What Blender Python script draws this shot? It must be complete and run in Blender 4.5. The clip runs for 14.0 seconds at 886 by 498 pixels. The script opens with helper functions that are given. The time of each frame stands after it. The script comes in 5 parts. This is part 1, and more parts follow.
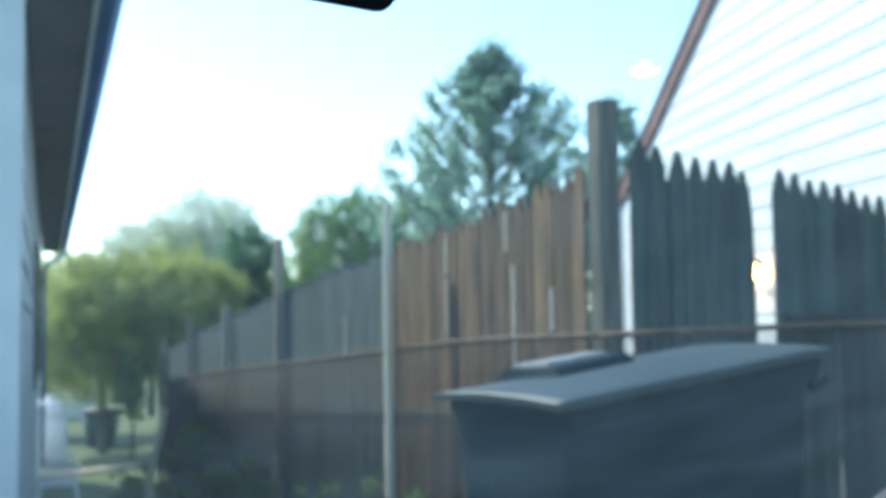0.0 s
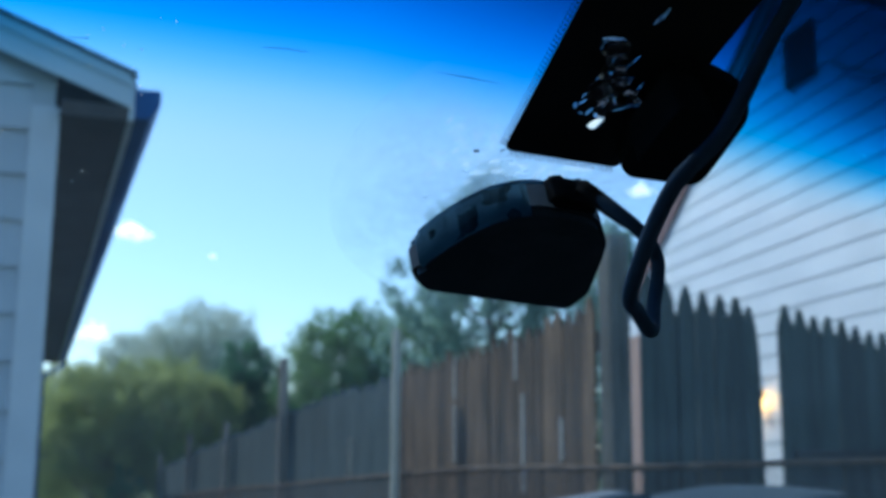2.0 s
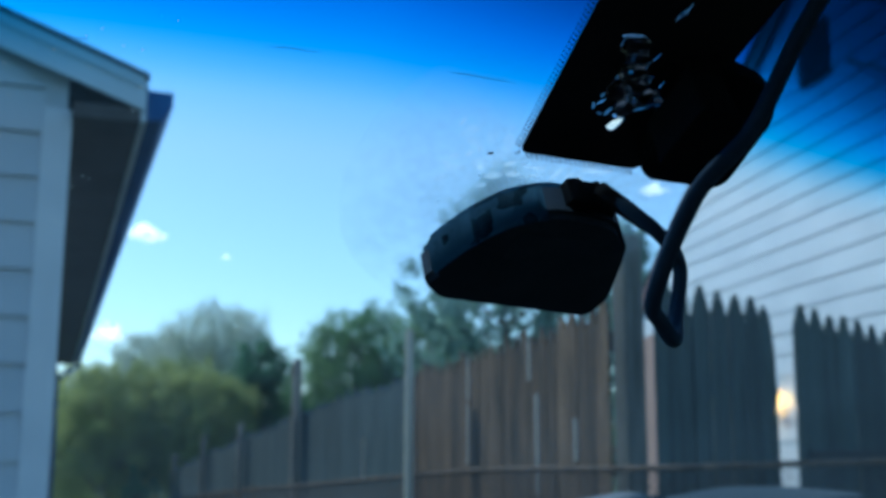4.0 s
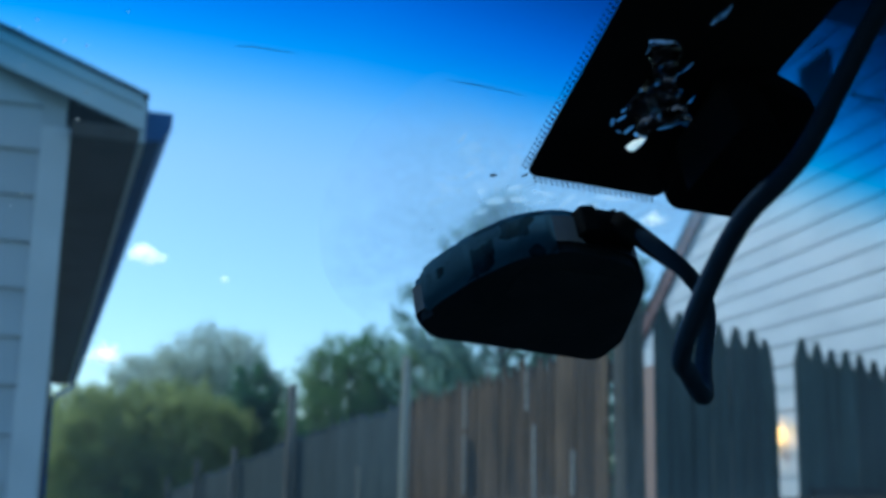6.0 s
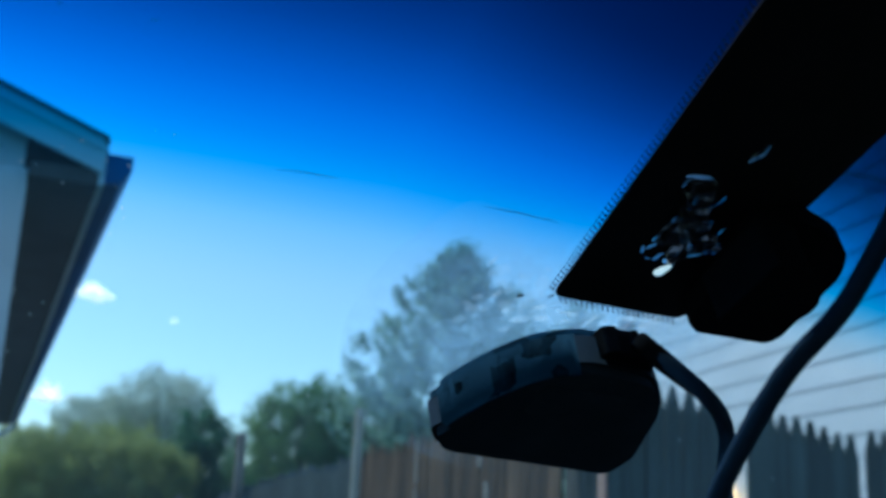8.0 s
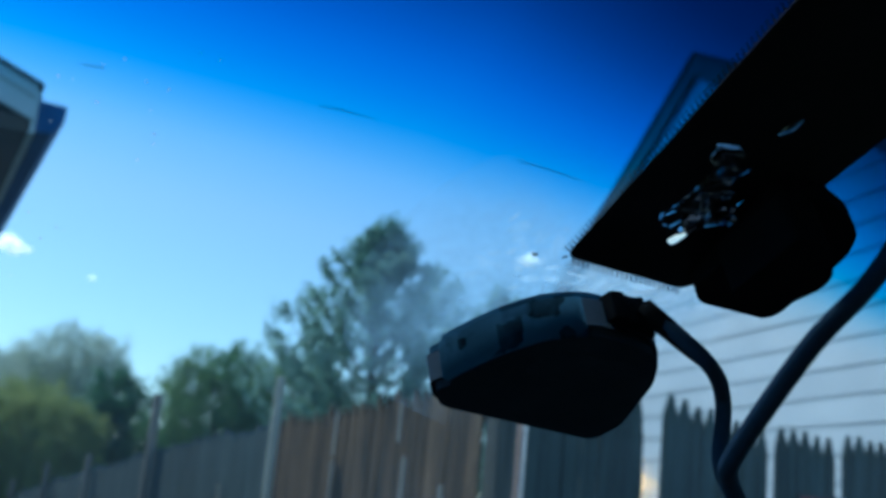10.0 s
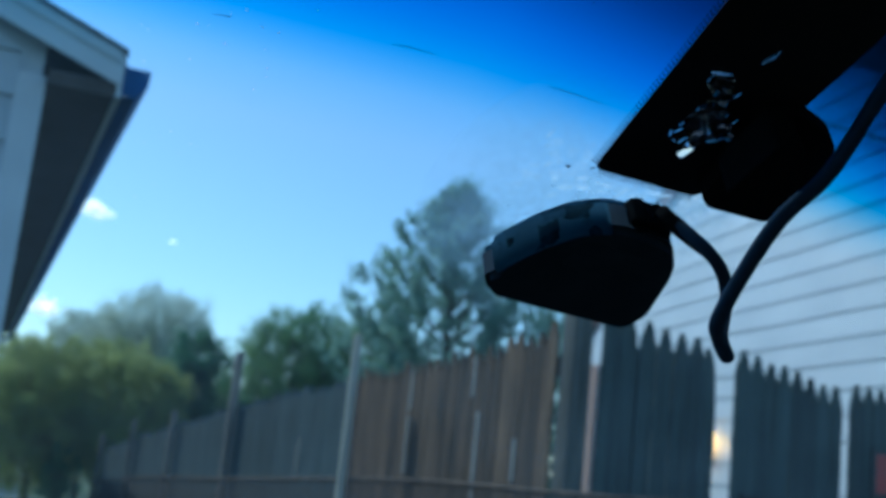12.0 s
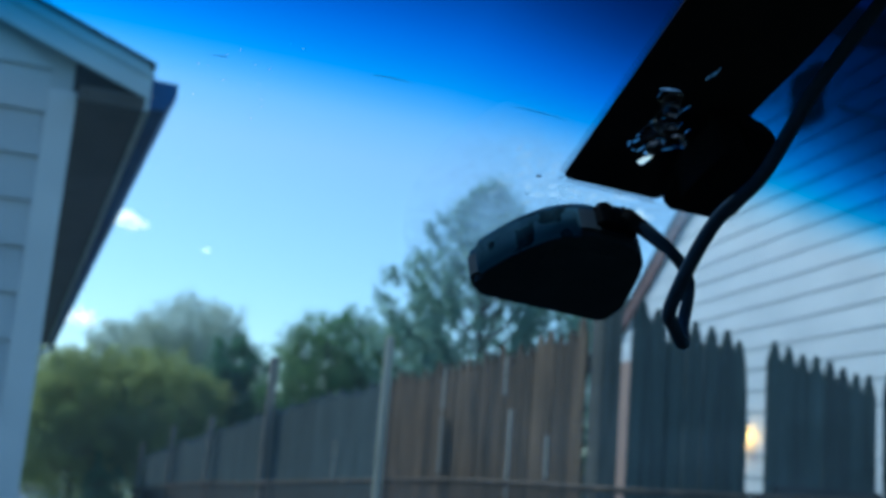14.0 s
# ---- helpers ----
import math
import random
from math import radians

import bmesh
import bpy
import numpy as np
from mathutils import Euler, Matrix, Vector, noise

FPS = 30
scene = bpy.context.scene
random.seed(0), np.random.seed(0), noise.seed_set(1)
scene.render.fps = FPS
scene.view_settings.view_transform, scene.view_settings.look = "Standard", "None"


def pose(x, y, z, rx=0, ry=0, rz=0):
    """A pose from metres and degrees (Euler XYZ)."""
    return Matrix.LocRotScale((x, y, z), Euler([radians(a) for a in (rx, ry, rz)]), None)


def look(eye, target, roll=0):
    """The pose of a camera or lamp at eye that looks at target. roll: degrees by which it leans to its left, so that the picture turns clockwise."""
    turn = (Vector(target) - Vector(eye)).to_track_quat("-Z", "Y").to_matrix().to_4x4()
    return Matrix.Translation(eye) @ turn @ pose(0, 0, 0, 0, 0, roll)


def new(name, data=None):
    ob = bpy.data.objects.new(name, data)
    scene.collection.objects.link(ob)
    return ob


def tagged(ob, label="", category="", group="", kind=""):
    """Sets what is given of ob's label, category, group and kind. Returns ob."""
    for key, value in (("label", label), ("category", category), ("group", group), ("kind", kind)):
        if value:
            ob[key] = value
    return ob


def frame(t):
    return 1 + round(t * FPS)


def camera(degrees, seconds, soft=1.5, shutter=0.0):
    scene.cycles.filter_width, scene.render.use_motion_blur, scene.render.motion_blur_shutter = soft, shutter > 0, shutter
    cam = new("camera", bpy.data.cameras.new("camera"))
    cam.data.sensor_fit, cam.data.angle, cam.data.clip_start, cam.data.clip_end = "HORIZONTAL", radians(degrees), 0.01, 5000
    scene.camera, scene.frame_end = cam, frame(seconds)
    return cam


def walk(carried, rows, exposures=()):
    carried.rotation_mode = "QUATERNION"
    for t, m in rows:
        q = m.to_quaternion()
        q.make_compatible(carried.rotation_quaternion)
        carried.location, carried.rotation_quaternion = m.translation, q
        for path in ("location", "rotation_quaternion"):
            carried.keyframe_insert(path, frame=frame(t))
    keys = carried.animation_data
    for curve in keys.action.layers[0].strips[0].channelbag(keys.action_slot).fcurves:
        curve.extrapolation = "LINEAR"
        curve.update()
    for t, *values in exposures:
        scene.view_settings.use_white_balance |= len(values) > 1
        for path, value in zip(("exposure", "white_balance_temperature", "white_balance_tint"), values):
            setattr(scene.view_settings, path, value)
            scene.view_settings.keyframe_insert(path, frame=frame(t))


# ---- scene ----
cam = camera(44.0, 14.0, soft=3.4)
cam.data.dof.use_dof, cam.data.dof.focus_distance, cam.data.dof.aperture_fstop = True, 0.47, 14.0   # focused on the glass
PATH = [
    (0, (0.0895, 0.1370, 1.2451), (0.0904, 2.1313, 1.3951), -0.86),
    (0.3, (0.0888, 0.0583, 1.2499), (0.0795, 2.0410, 1.5125), -1.65),
    (0.5, (0.0742, 0.0709, 1.2948), (0.0699, 2.0422, 1.6326), -1.53),
    (0.7, (0.0495, 0.0426, 1.3050), (0.0573, 2.0028, 1.7019), -0.71),
    (1, (0.0380, 0.0452, 1.3084), (0.0571, 2.0029, 1.7172), -0.14),
    (1.5, (-0.0006, -0.0073, 1.2985), (0.0242, 1.9566, 1.6764), 0.27),
    (2, (0.0004, 0.0044, 1.3010), (0.0098, 1.9721, 1.6589), 0.27),
    (2.5, (0.0013, 0.0026, 1.2990), (-0.0017, 1.9706, 1.6553), 0.25),
    (3, (0.0022, 0.0164, 1.3047), (-0.0090, 1.9843, 1.6613), 0.20),
    (5.5, (-0.0037, 0.0254, 1.3087), (-0.0187, 1.9913, 1.6763), 0.15),
    (6, (0.0016, 0.0791, 1.3207), (-0.0116, 2.0377, 1.7251), 1.15),
    (6.5, (-0.0190, 0.0703, 1.3411), (-0.0024, 2.0193, 1.7896), 1.25),
    (7, (-0.0277, 0.0500, 1.3391), (0.0126, 1.9921, 1.8150), 2.16),
    (7.5, (-0.0231, 0.0703, 1.3463), (0.0260, 2.0073, 1.8420), 2.21),
    (10, (-0.0580, 0.0839, 1.3351), (0.1461, 2.0189, 1.7979), 5.45),
    (10.5, (-0.0619, 0.0749, 1.3328), (0.1586, 2.0117, 1.7801), 5.29),
    (11, (-0.0652, 0.0689, 1.3299), (0.1549, 2.0105, 1.7564), 5.11),
    (11.5, (-0.0655, 0.0605, 1.3227), (0.1486, 2.0063, 1.7323), 4.95),
    (12, (-0.0543, -0.0070, 1.2917), (0.0224, 1.9543, 1.6756), 5.97),
    (12.5, (-0.0384, -0.1421, 1.2805), (-0.0784, 1.8265, 1.6315), 5.43),
    (13, (-0.0427, -0.1251, 1.2780), (-0.0536, 1.8430, 1.6338), 5.06),
    (13.5, (-0.0398, -0.0990, 1.2754), (-0.0226, 1.8671, 1.6414), 5.19),
    (14, (-0.0330, -0.0620, 1.2855), (-0.0146, 1.9014, 1.6650), 4.55),
]
EXPOSURES = [(0.0, 1.57, 6090, -3), (0.4, 1.51, 5650, 9), (0.8, 1.18, 5420, 14), (1.0, 1.0, 5320, 15), (1.5, 0.65, 5270, 8), (2.5, 0.35, 5110, -1), (3.0, 0.33, 4980, -4), (5.5, 0.19, 5020, -5), (7.5, 0.14, 4930, -6), (10.0, 0.12, 4870, -7), (12.5, 0.12, 4810, -6), (14.0, 0.20, 4950, -6)]
walk(cam, [(t, look(eye, target, roll)) for t, eye, target, roll in PATH], EXPOSURES)

# ---- sky and sun ----
SUN_ELEVATION, SUN_AZIMUTH = radians(46), radians(-51)   # azimuth from +y towards +x
world = bpy.data.worlds.new("sky")
scene.world = world
world.use_nodes = True
sky = world.node_tree.nodes.new("ShaderNodeTexSky")
sky.sky_type = "NISHITA"
sky.sun_disc = False
sky.sun_elevation, sky.sun_rotation = SUN_ELEVATION, SUN_AZIMUTH
sky.air_density, sky.dust_density, sky.ozone_density = 1.0, 0.6, 2.4
backdrop_node = world.node_tree.nodes["Background"]
world.node_tree.links.new(sky.outputs[0], backdrop_node.inputs[0])
backdrop_node.inputs[1].default_value = 0.13
sun_data = bpy.data.lights.new("sun", "SUN")
sun_data.energy, sun_data.angle, sun_data.color = 2.15, radians(0.6), (1.0, 0.93, 0.82)
sun = new("sun", sun_data)
sun_way = Vector((math.sin(SUN_AZIMUTH) * math.cos(SUN_ELEVATION), math.cos(SUN_AZIMUTH) * math.cos(SUN_ELEVATION), math.sin(SUN_ELEVATION)))
sun.matrix_world = look(sun_way * 30, (0, 0, 0))


# ---- materials ----
def material(name, one, two, scale=6.0, rough=0.7, bump=0.15, metal=0.0, stretch=(1, 1, 1), vary=0.0, fine=60.0, spec=0.5):
    """A surface of two colours mixed by a large and a fine grain, with relief and a change from piece to piece."""
    m = bpy.data.materials.new(name)
    m.use_nodes = True
    t = m.node_tree
    b = t.nodes["Principled BSDF"]
    co = t.nodes.new("ShaderNodeTexCoord")
    mp = t.nodes.new("ShaderNodeMapping")
    mp.inputs["Scale"].default_value = stretch
    t.links.new(co.outputs["Object"], mp.inputs[0])
    n1 = t.nodes.new("ShaderNodeTexNoise")
    n1.inputs["Scale"].default_value, n1.inputs["Detail"].default_value = scale, 5
    n2 = t.nodes.new("ShaderNodeTexNoise")
    n2.inputs["Scale"].default_value, n2.inputs["Detail"].default_value = fine, 3
    info = t.nodes.new("ShaderNodeObjectInfo")
    shift = t.nodes.new("ShaderNodeVectorMath")
    shift.operation = "ADD"
    spread = t.nodes.new("ShaderNodeMath")
    spread.operation = "MULTIPLY"
    spread.inputs[1].default_value = 37.0
    t.links.new(info.outputs["Random"], spread.inputs[0])
    t.links.new(mp.outputs[0], shift.inputs[0])
    t.links.new(spread.outputs[0], shift.inputs[1])
    t.links.new(shift.outputs[0], n1.inputs["Vector"])
    t.links.new(shift.outputs[0], n2.inputs["Vector"])
    add = t.nodes.new("ShaderNodeMath")
    add.operation = "MULTIPLY_ADD"
    add.inputs[1].default_value = 0.35
    t.links.new(n2.outputs[0], add.inputs[0])
    t.links.new(n1.outputs[0], add.inputs[2])
    ramp = t.nodes.new("ShaderNodeValToRGB")
    ramp.color_ramp.elements[0].position, ramp.color_ramp.elements[1].position = 0.45, 0.9
    ramp.color_ramp.elements[0].color, ramp.color_ramp.elements[1].color = (*one, 1), (*two, 1)
    t.links.new(add.outputs[0], ramp.inputs[0])
    hue = t.nodes.new("ShaderNodeHueSaturation")
    val = t.nodes.new("ShaderNodeMapRange")
    val.inputs[3].default_value, val.inputs[4].default_value = 1 - vary, 1 + vary
    t.links.new(info.outputs["Random"], val.inputs[0])
    t.links.new(val.outputs[0], hue.inputs["Value"])
    t.links.new(ramp.outputs[0], hue.inputs["Color"])
    t.links.new(hue.outputs[0], b.inputs["Base Color"])
    b.inputs["Roughness"].default_value, b.inputs["Metallic"].default_value = rough, metal
    b.inputs["Specular IOR Level"].default_value = spec
    if bump:
        bp = t.nodes.new("ShaderNodeBump")
        bp.inputs["Strength"].default_value, bp.inputs["Distance"].default_value = bump, 0.01
        t.links.new(add.outputs[0], bp.inputs["Height"])
        t.links.new(bp.outputs[0], b.inputs["Normal"])
    return m


def leaf_material(name, one, two):
    m = material(name, one, two, scale=0.7, rough=0.6, bump=0.0, fine=9.0, spec=0.2)
    t = m.node_tree
    b = t.nodes["Principled BSDF"]
    out = t.nodes["Material Output"]
    thin = t.nodes.new("ShaderNodeBsdfTranslucent")
    mix = t.nodes.new("ShaderNodeMixShader")
    mix.inputs[0].default_value = 0.66
    t.links.new(b.inputs["Base Color"].links[0].from_socket, thin.inputs[0])
    t.links.new(b.outputs[0], mix.inputs[1])
    t.links.new(thin.outputs[0], mix.inputs[2])
    t.links.new(mix.outputs[0], out.inputs[0])
    return m


def glass_material():
    """Dusty windscreen glass: clear below, a blue shade band above, by the height along the pane (object Y)."""
    m = bpy.data.materials.new("windscreen_glass")
    m.use_nodes = True
    t = m.node_tree
    t.nodes.remove(t.nodes["Principled BSDF"])
    out = t.nodes["Material Output"]
    co = t.nodes.new("ShaderNodeTexCoord")
    sep = t.nodes.new("ShaderNodeSeparateXYZ")
    t.links.new(co.outputs["Object"], sep.inputs[0])
    span = t.nodes.new("ShaderNodeMapRange")
    span.inputs[1].default_value, span.inputs[2].default_value = -0.02, 0.18
    sag = t.nodes.new("ShaderNodeMapRange")       # the band is denser towards the car's right
    sag.inputs[1].default_value, sag.inputs[2].default_value = -0.08, 0.32
    sag.inputs[3].default_value, sag.inputs[4].default_value = 1.0, 2.05
    t.links.new(sep.outputs[0], sag.inputs[0])
    level = t.nodes.new("ShaderNodeMath")
    level.operation = "MULTIPLY"
    t.links.new(sep.outputs[1], level.inputs[0])
    t.links.new(sag.outputs[0], level.inputs[1])
    dip = t.nodes.new("ShaderNodeMapRange")       # and its edge dips there
    dip.inputs[1].default_value, dip.inputs[2].default_value = 0.05, 0.23
    dip.inputs[3].default_value, dip.inputs[4].default_value = 0.0, 0.05
    t.links.new(sep.outputs[0], dip.inputs[0])
    lower = t.nodes.new("ShaderNodeMath")
    t.links.new(level.outputs[0], lower.inputs[0])
    t.links.new(dip.outputs[0], lower.inputs[1])
    t.links.new(lower.outputs[0], span.inputs[0])
    ramp = t.nodes.new("ShaderNodeValToRGB")
    e = ramp.color_ramp.elements
    e[0].position, e[0].color = 0.0, (0.966, 0.963, 0.952, 1)
    e[1].position, e[1].color = 1.0, (0.004, 0.085, 0.21, 1)
    for pos, col in ((0.165, (0.85, 0.94, 0.975, 1)), (0.27, (0.50, 0.80, 0.96, 1)), (0.36, (0.205, 0.64, 0.93, 1)), (0.465, (0.048, 0.505, 0.85, 1)), (0.60, (0.014, 0.30, 0.56, 1)), (0.75, (0.005, 0.155, 0.325, 1))):
        k = e.new(pos)
        k.color = col
    ramp.color_ramp.interpolation = "B_SPLINE"
    t.links.new(span.outputs[0], ramp.inputs[0])
    clear = t.nodes.new("ShaderNodeBsdfTransparent")
    t.links.new(ramp.outputs[0], clear.inputs[0])
    dust = t.nodes.new("ShaderNodeBsdfTranslucent")
    tint = t.nodes.new("ShaderNodeMix")           # dust behind the band takes its blue
    tint.data_type, tint.blend_type = "RGBA", "MULTIPLY"
    tint.inputs[0].default_value = 0.85
    # the dust's own blue paints in a bluish veil of glare
    tint.inputs[6].default_value = (0.52, 0.76, 0.98, 1)
    t.links.new(ramp.outputs[0], tint.inputs[7])
    t.links.new(tint.outputs[2], dust.inputs[0])
    grime = t.nodes.new("ShaderNodeTexNoise")
    grime.inputs["Scale"].default_value, grime.inputs["Detail"].default_value = 9.0, 4
    t.links.new(co.outputs["Object"], grime.inputs["Vector"])
    amount = t.nodes.new("ShaderNodeMapRange")
    amount.inputs[1].default_value, amount.inputs[2].default_value = 0.3, 0.7
    amount.inputs[3].default_value, amount.inputs[4].default_value = 0.006, 0.015
    t.links.new(grime.outputs[0], amount.inputs[0])
    m1 = t.nodes.new("ShaderNodeMixShader")
    t.links.new(amount.outputs[0], m1.inputs[0])
    t.links.new(clear.outputs[0], m1.inputs[1])
    t.links.new(dust.outputs[0], m1.inputs[2])
    shine = t.nodes.new("ShaderNodeBsdfGlossy")
    shine.inputs["Roughness"].default_value = 0.02
    edge = t.nodes.new("ShaderNodeLayerWeight")
    edge.inputs[0].default_value = 0.5
    power = t.nodes.new("ShaderNodeMath")
    power.operation = "POWER"
    power.inputs[1].default_value = 5.0
    t.links.new(edge.outputs["Facing"], power.inputs[0])
    fres = t.nodes.new("ShaderNodeMath")
    fres.operation = "MULTIPLY_ADD"
    fres.inputs[1].default_value, fres.inputs[2].default_value = 0.15, 0.01
    t.links.new(power.outputs[0], fres.inputs[0])
    m2 = t.nodes.new("ShaderNodeMixShader")
    t.links.new(fres.outputs[0], m2.inputs[0])
    t.links.new(m1.outputs[0], m2.inputs[1])
    t.links.new(shine.outputs[0], m2.inputs[2])
    t.links.new(m2.outputs[0], out.inputs[0])
    return m


def haze_material():
    """A milky ring of old residue on the glass: scatters what falls on it from outside."""
    m = bpy.data.materials.new("residue_haze")
    m.use_nodes = True
    t = m.node_tree
    t.nodes.remove(t.nodes["Principled BSDF"])
    out = t.nodes["Material Output"]
    co = t.nodes.new("ShaderNodeTexCoord")
    n1 = t.nodes.new("ShaderNodeTexNoise")
    n1.inputs["Scale"].default_value, n1.inputs["Detail"].default_value, n1.inputs["Roughness"].default_value = 42.0, 9, 0.72
    t.links.new(co.outputs["Object"], n1.inputs["Vector"])
    n2 = t.nodes.new("ShaderNodeTexNoise")
    n2.inputs["Scale"].default_value, n2.inputs["Detail"].default_value = 13.0, 2
    t.links.new(co.outputs["Object"], n2.inputs["Vector"])
    mul = t.nodes.new("ShaderNodeMath")
    mul.operation = "MULTIPLY"
    t.links.new(n1.outputs[0], mul.inputs[0])
    t.links.new(n2.outputs[0], mul.inputs[1])
    amount = t.nodes.new("ShaderNodeMapRange")
    amount.inputs[1].default_value, amount.inputs[2].default_value = 0.16, 0.36
    amount.inputs[3].default_value, amount.inputs[4].default_value = 0.10, 0.46
    t.links.new(mul.outputs[0], amount.inputs[0])
    away = t.nodes.new("ShaderNodeVectorMath")
    away.operation = "DISTANCE"
    away.inputs[1].default_value = (0.008, -0.018, 0.0)
    bend = t.nodes.new("ShaderNodeVectorMath")     # an uneven outline
    bend.operation = "MULTIPLY_ADD"
    bend.inputs[1].default_value = (0.03, 0.03, 0.0)
    t.links.new(n2.outputs["Color"], bend.inputs[0])
    t.links.new(co.outputs["Object"], bend.inputs[2])
    lift = t.nodes.new("ShaderNodeVectorMath")
    lift.operation = "SUBTRACT"
    lift.inputs[1].default_value = (0.015, 0.015, 0.0)
    t.links.new(bend.outputs[0], lift.inputs[0])
    t.links.new(lift.outputs[0], away.inputs[0])
    fade = t.nodes.new("ShaderNodeMapRange")
    fade.inputs[1].default_value, fade.inputs[2].default_value = 0.046, 0.090
    fade.inputs[3].default_value, fade.inputs[4].default_value = 1.0, 0.36
    t.links.new(away.outputs["Value"], fade.inputs[0])
    sep = t.nodes.new("ShaderNodeSeparateXYZ")
    t.links.new(co.outputs["Object"], sep.inputs[0])
    rim = t.nodes.new("ShaderNodeMapRange")        # the worn edge stays sharp below only
    rim.inputs[1].default_value, rim.inputs[2].default_value = -0.085, -0.035
    rim.inputs[3].default_value, rim.inputs[4].default_value = 0.20, 0.0
    t.links.new(sep.outputs[1], rim.inputs[0])
    t.links.new(rim.outputs[0], fade.inputs[4])
    low = t.nodes.new("ShaderNodeMapRange")        # wiped off below the device, to the car's right
    low.inputs[1].default_value, low.inputs[2].default_value = -0.035, -0.075
    t.links.new(sep.outputs[1], low.inputs[0])
    aside = t.nodes.new("ShaderNodeMapRange")
    aside.inputs[1].default_value, aside.inputs[2].default_value = -0.022, 0.020
    t.links.new(sep.outputs[0], aside.inputs[0])
    wiped = t.nodes.new("ShaderNodeMath")
    wiped.operation = "MULTIPLY"
    t.links.new(low.outputs[0], wiped.inputs[0])
    t.links.new(aside.outputs[0], wiped.inputs[1])
    keep = t.nodes.new("ShaderNodeMath")
    keep.operation = "SUBTRACT"
    keep.inputs[0].default_value = 1.0
    t.links.new(wiped.outputs[0], keep.inputs[1])
    top = t.nodes.new("ShaderNodeMapRange")
    top.inputs[1].default_value, top.inputs[2].default_value = -0.01, 0.055
    top.inputs[3].default_value, top.inputs[4].default_value = 1.0, 0.0
    t.links.new(sep.outputs[1], top.inputs[0])
    both = t.nodes.new("ShaderNodeMath")
    both.operation = "MULTIPLY"
    t.links.new(fade.outputs[0], both.inputs[0])
    t.links.new(top.outputs[0], both.inputs[1])
    whole = t.nodes.new("ShaderNodeMath")
    whole.operation = "MULTIPLY"
    t.links.new(amount.outputs[0], whole.inputs[0])
    left = t.nodes.new("ShaderNodeMath")
    left.operation = "MULTIPLY"
    t.links.new(both.outputs[0], left.inputs[0])
    t.links.new(keep.outputs[0], left.inputs[1])
    t.links.new(left.outputs[0], whole.inputs[1])
    clear, milk = t.nodes.new("ShaderNodeBsdfTransparent"), t.nodes.new("ShaderNodeBsdfTranslucent")
    milk.inputs[0].default_value = (0.28, 0.42, 0.55, 1)
    mix = t.nodes.new("ShaderNodeMixShader")
    t.links.new(whole.outputs[0], mix.inputs[0])
    t.links.new(clear.outputs[0], mix.inputs[1])
    t.links.new(milk.outputs[0], mix.inputs[2])
    t.links.new(mix.outputs[0], out.inputs[0])
    return m


def clear_glue_material():
    m = bpy.data.materials.new("clear_glue")
    m.use_nodes = True
    b = m.node_tree.nodes["Principled BSDF"]
    b.inputs["Base Color"].default_value = (0.9, 0.95, 1, 1)
    b.inputs["Roughness"].default_value, b.inputs["IOR"].default_value = 0.06, 1.48
    b.inputs["Transmission Weight"].default_value = 1.0
    return m


def milky_glue_material(name, one, two):
    """Uneven film that passes daylight: stands in for glue glints; also for flakes, dust."""
    m = material(name, one, two, 130, 0.3, 0.0, fine=500)
    t = m.node_tree
    b = t.nodes["Principled BSDF"]
    thin = t.nodes.new("ShaderNodeBsdfTranslucent")
    t.links.new(b.inputs["Base Color"].links[0].from_socket, thin.inputs[0])
    t.links.new(thin.outputs[0], t.nodes["Material Output"].inputs[0])
    return m


def patchy_tape_material():
    """Grey tape worn through to black in blocky patches."""
    m = material("worn_grey_tape", (0.003, 0.006, 0.010), (0.042, 0.090, 0.142), 60, 0.85, 0.1, fine=420, spec=0.0)
    t = m.node_tree
    ramp = next(n for n in t.nodes if n.type == "VALTORGB")
    ramp.color_ramp.elements[0].position, ramp.color_ramp.elements[1].position = 0.30, 0.58
    co = next(n for n in t.nodes if n.type == "TEX_COORD")
    blocks = t.nodes.new("ShaderNodeTexVoronoi")
    blocks.distance = "CHEBYCHEV"
    blocks.inputs["Scale"].default_value = 105.0
    t.links.new(co.outputs["Object"], blocks.inputs["Vector"])
    level = t.nodes.new("ShaderNodeSeparateColor")
    t.links.new(blocks.outputs["Color"], level.inputs[0])
    grain = next(l.from_socket for l in t.links if l.to_socket == ramp.inputs[0])
    mix = t.nodes.new("ShaderNodeMath")
    mix.operation = "MULTIPLY_ADD"
    mix.inputs[1].default_value = 0.42
    t.links.new(grain, mix.inputs[0])
    t.links.new(level.outputs[0], mix.inputs[2])
    t.links.new(mix.outputs[0], ramp.inputs[0])
    return m


def flake_material(name, part_milky):
    """A thin whitish film: most of it lets the view through, the rest scatters the daylight."""
    m = milky_glue_material(name, (0.42, 0.55, 0.66), (0.78, 0.84, 0.88))
    t = m.node_tree
    clear, mix = t.nodes.new("ShaderNodeBsdfTransparent"), t.nodes.new("ShaderNodeMixShader")
    mix.inputs[0].default_value = part_milky
    out = t.nodes["Material Output"]
    scatter = out.inputs[0].links[0].from_socket
    t.links.new(clear.outputs[0], mix.inputs[1])
    t.links.new(scatter, mix.inputs[2])
    t.links.new(mix.outputs[0], out.inputs[0])
    return m


def glow_material(name, colour, strength):
    m = bpy.data.materials.new(name)
    m.use_nodes = True
    b = m.node_tree.nodes["Principled BSDF"]
    b.inputs["Base Color"].default_value = (*colour, 1)
    b.inputs["Emission Color"].default_value, b.inputs["Emission Strength"].default_value = (*colour, 1), strength
    return m


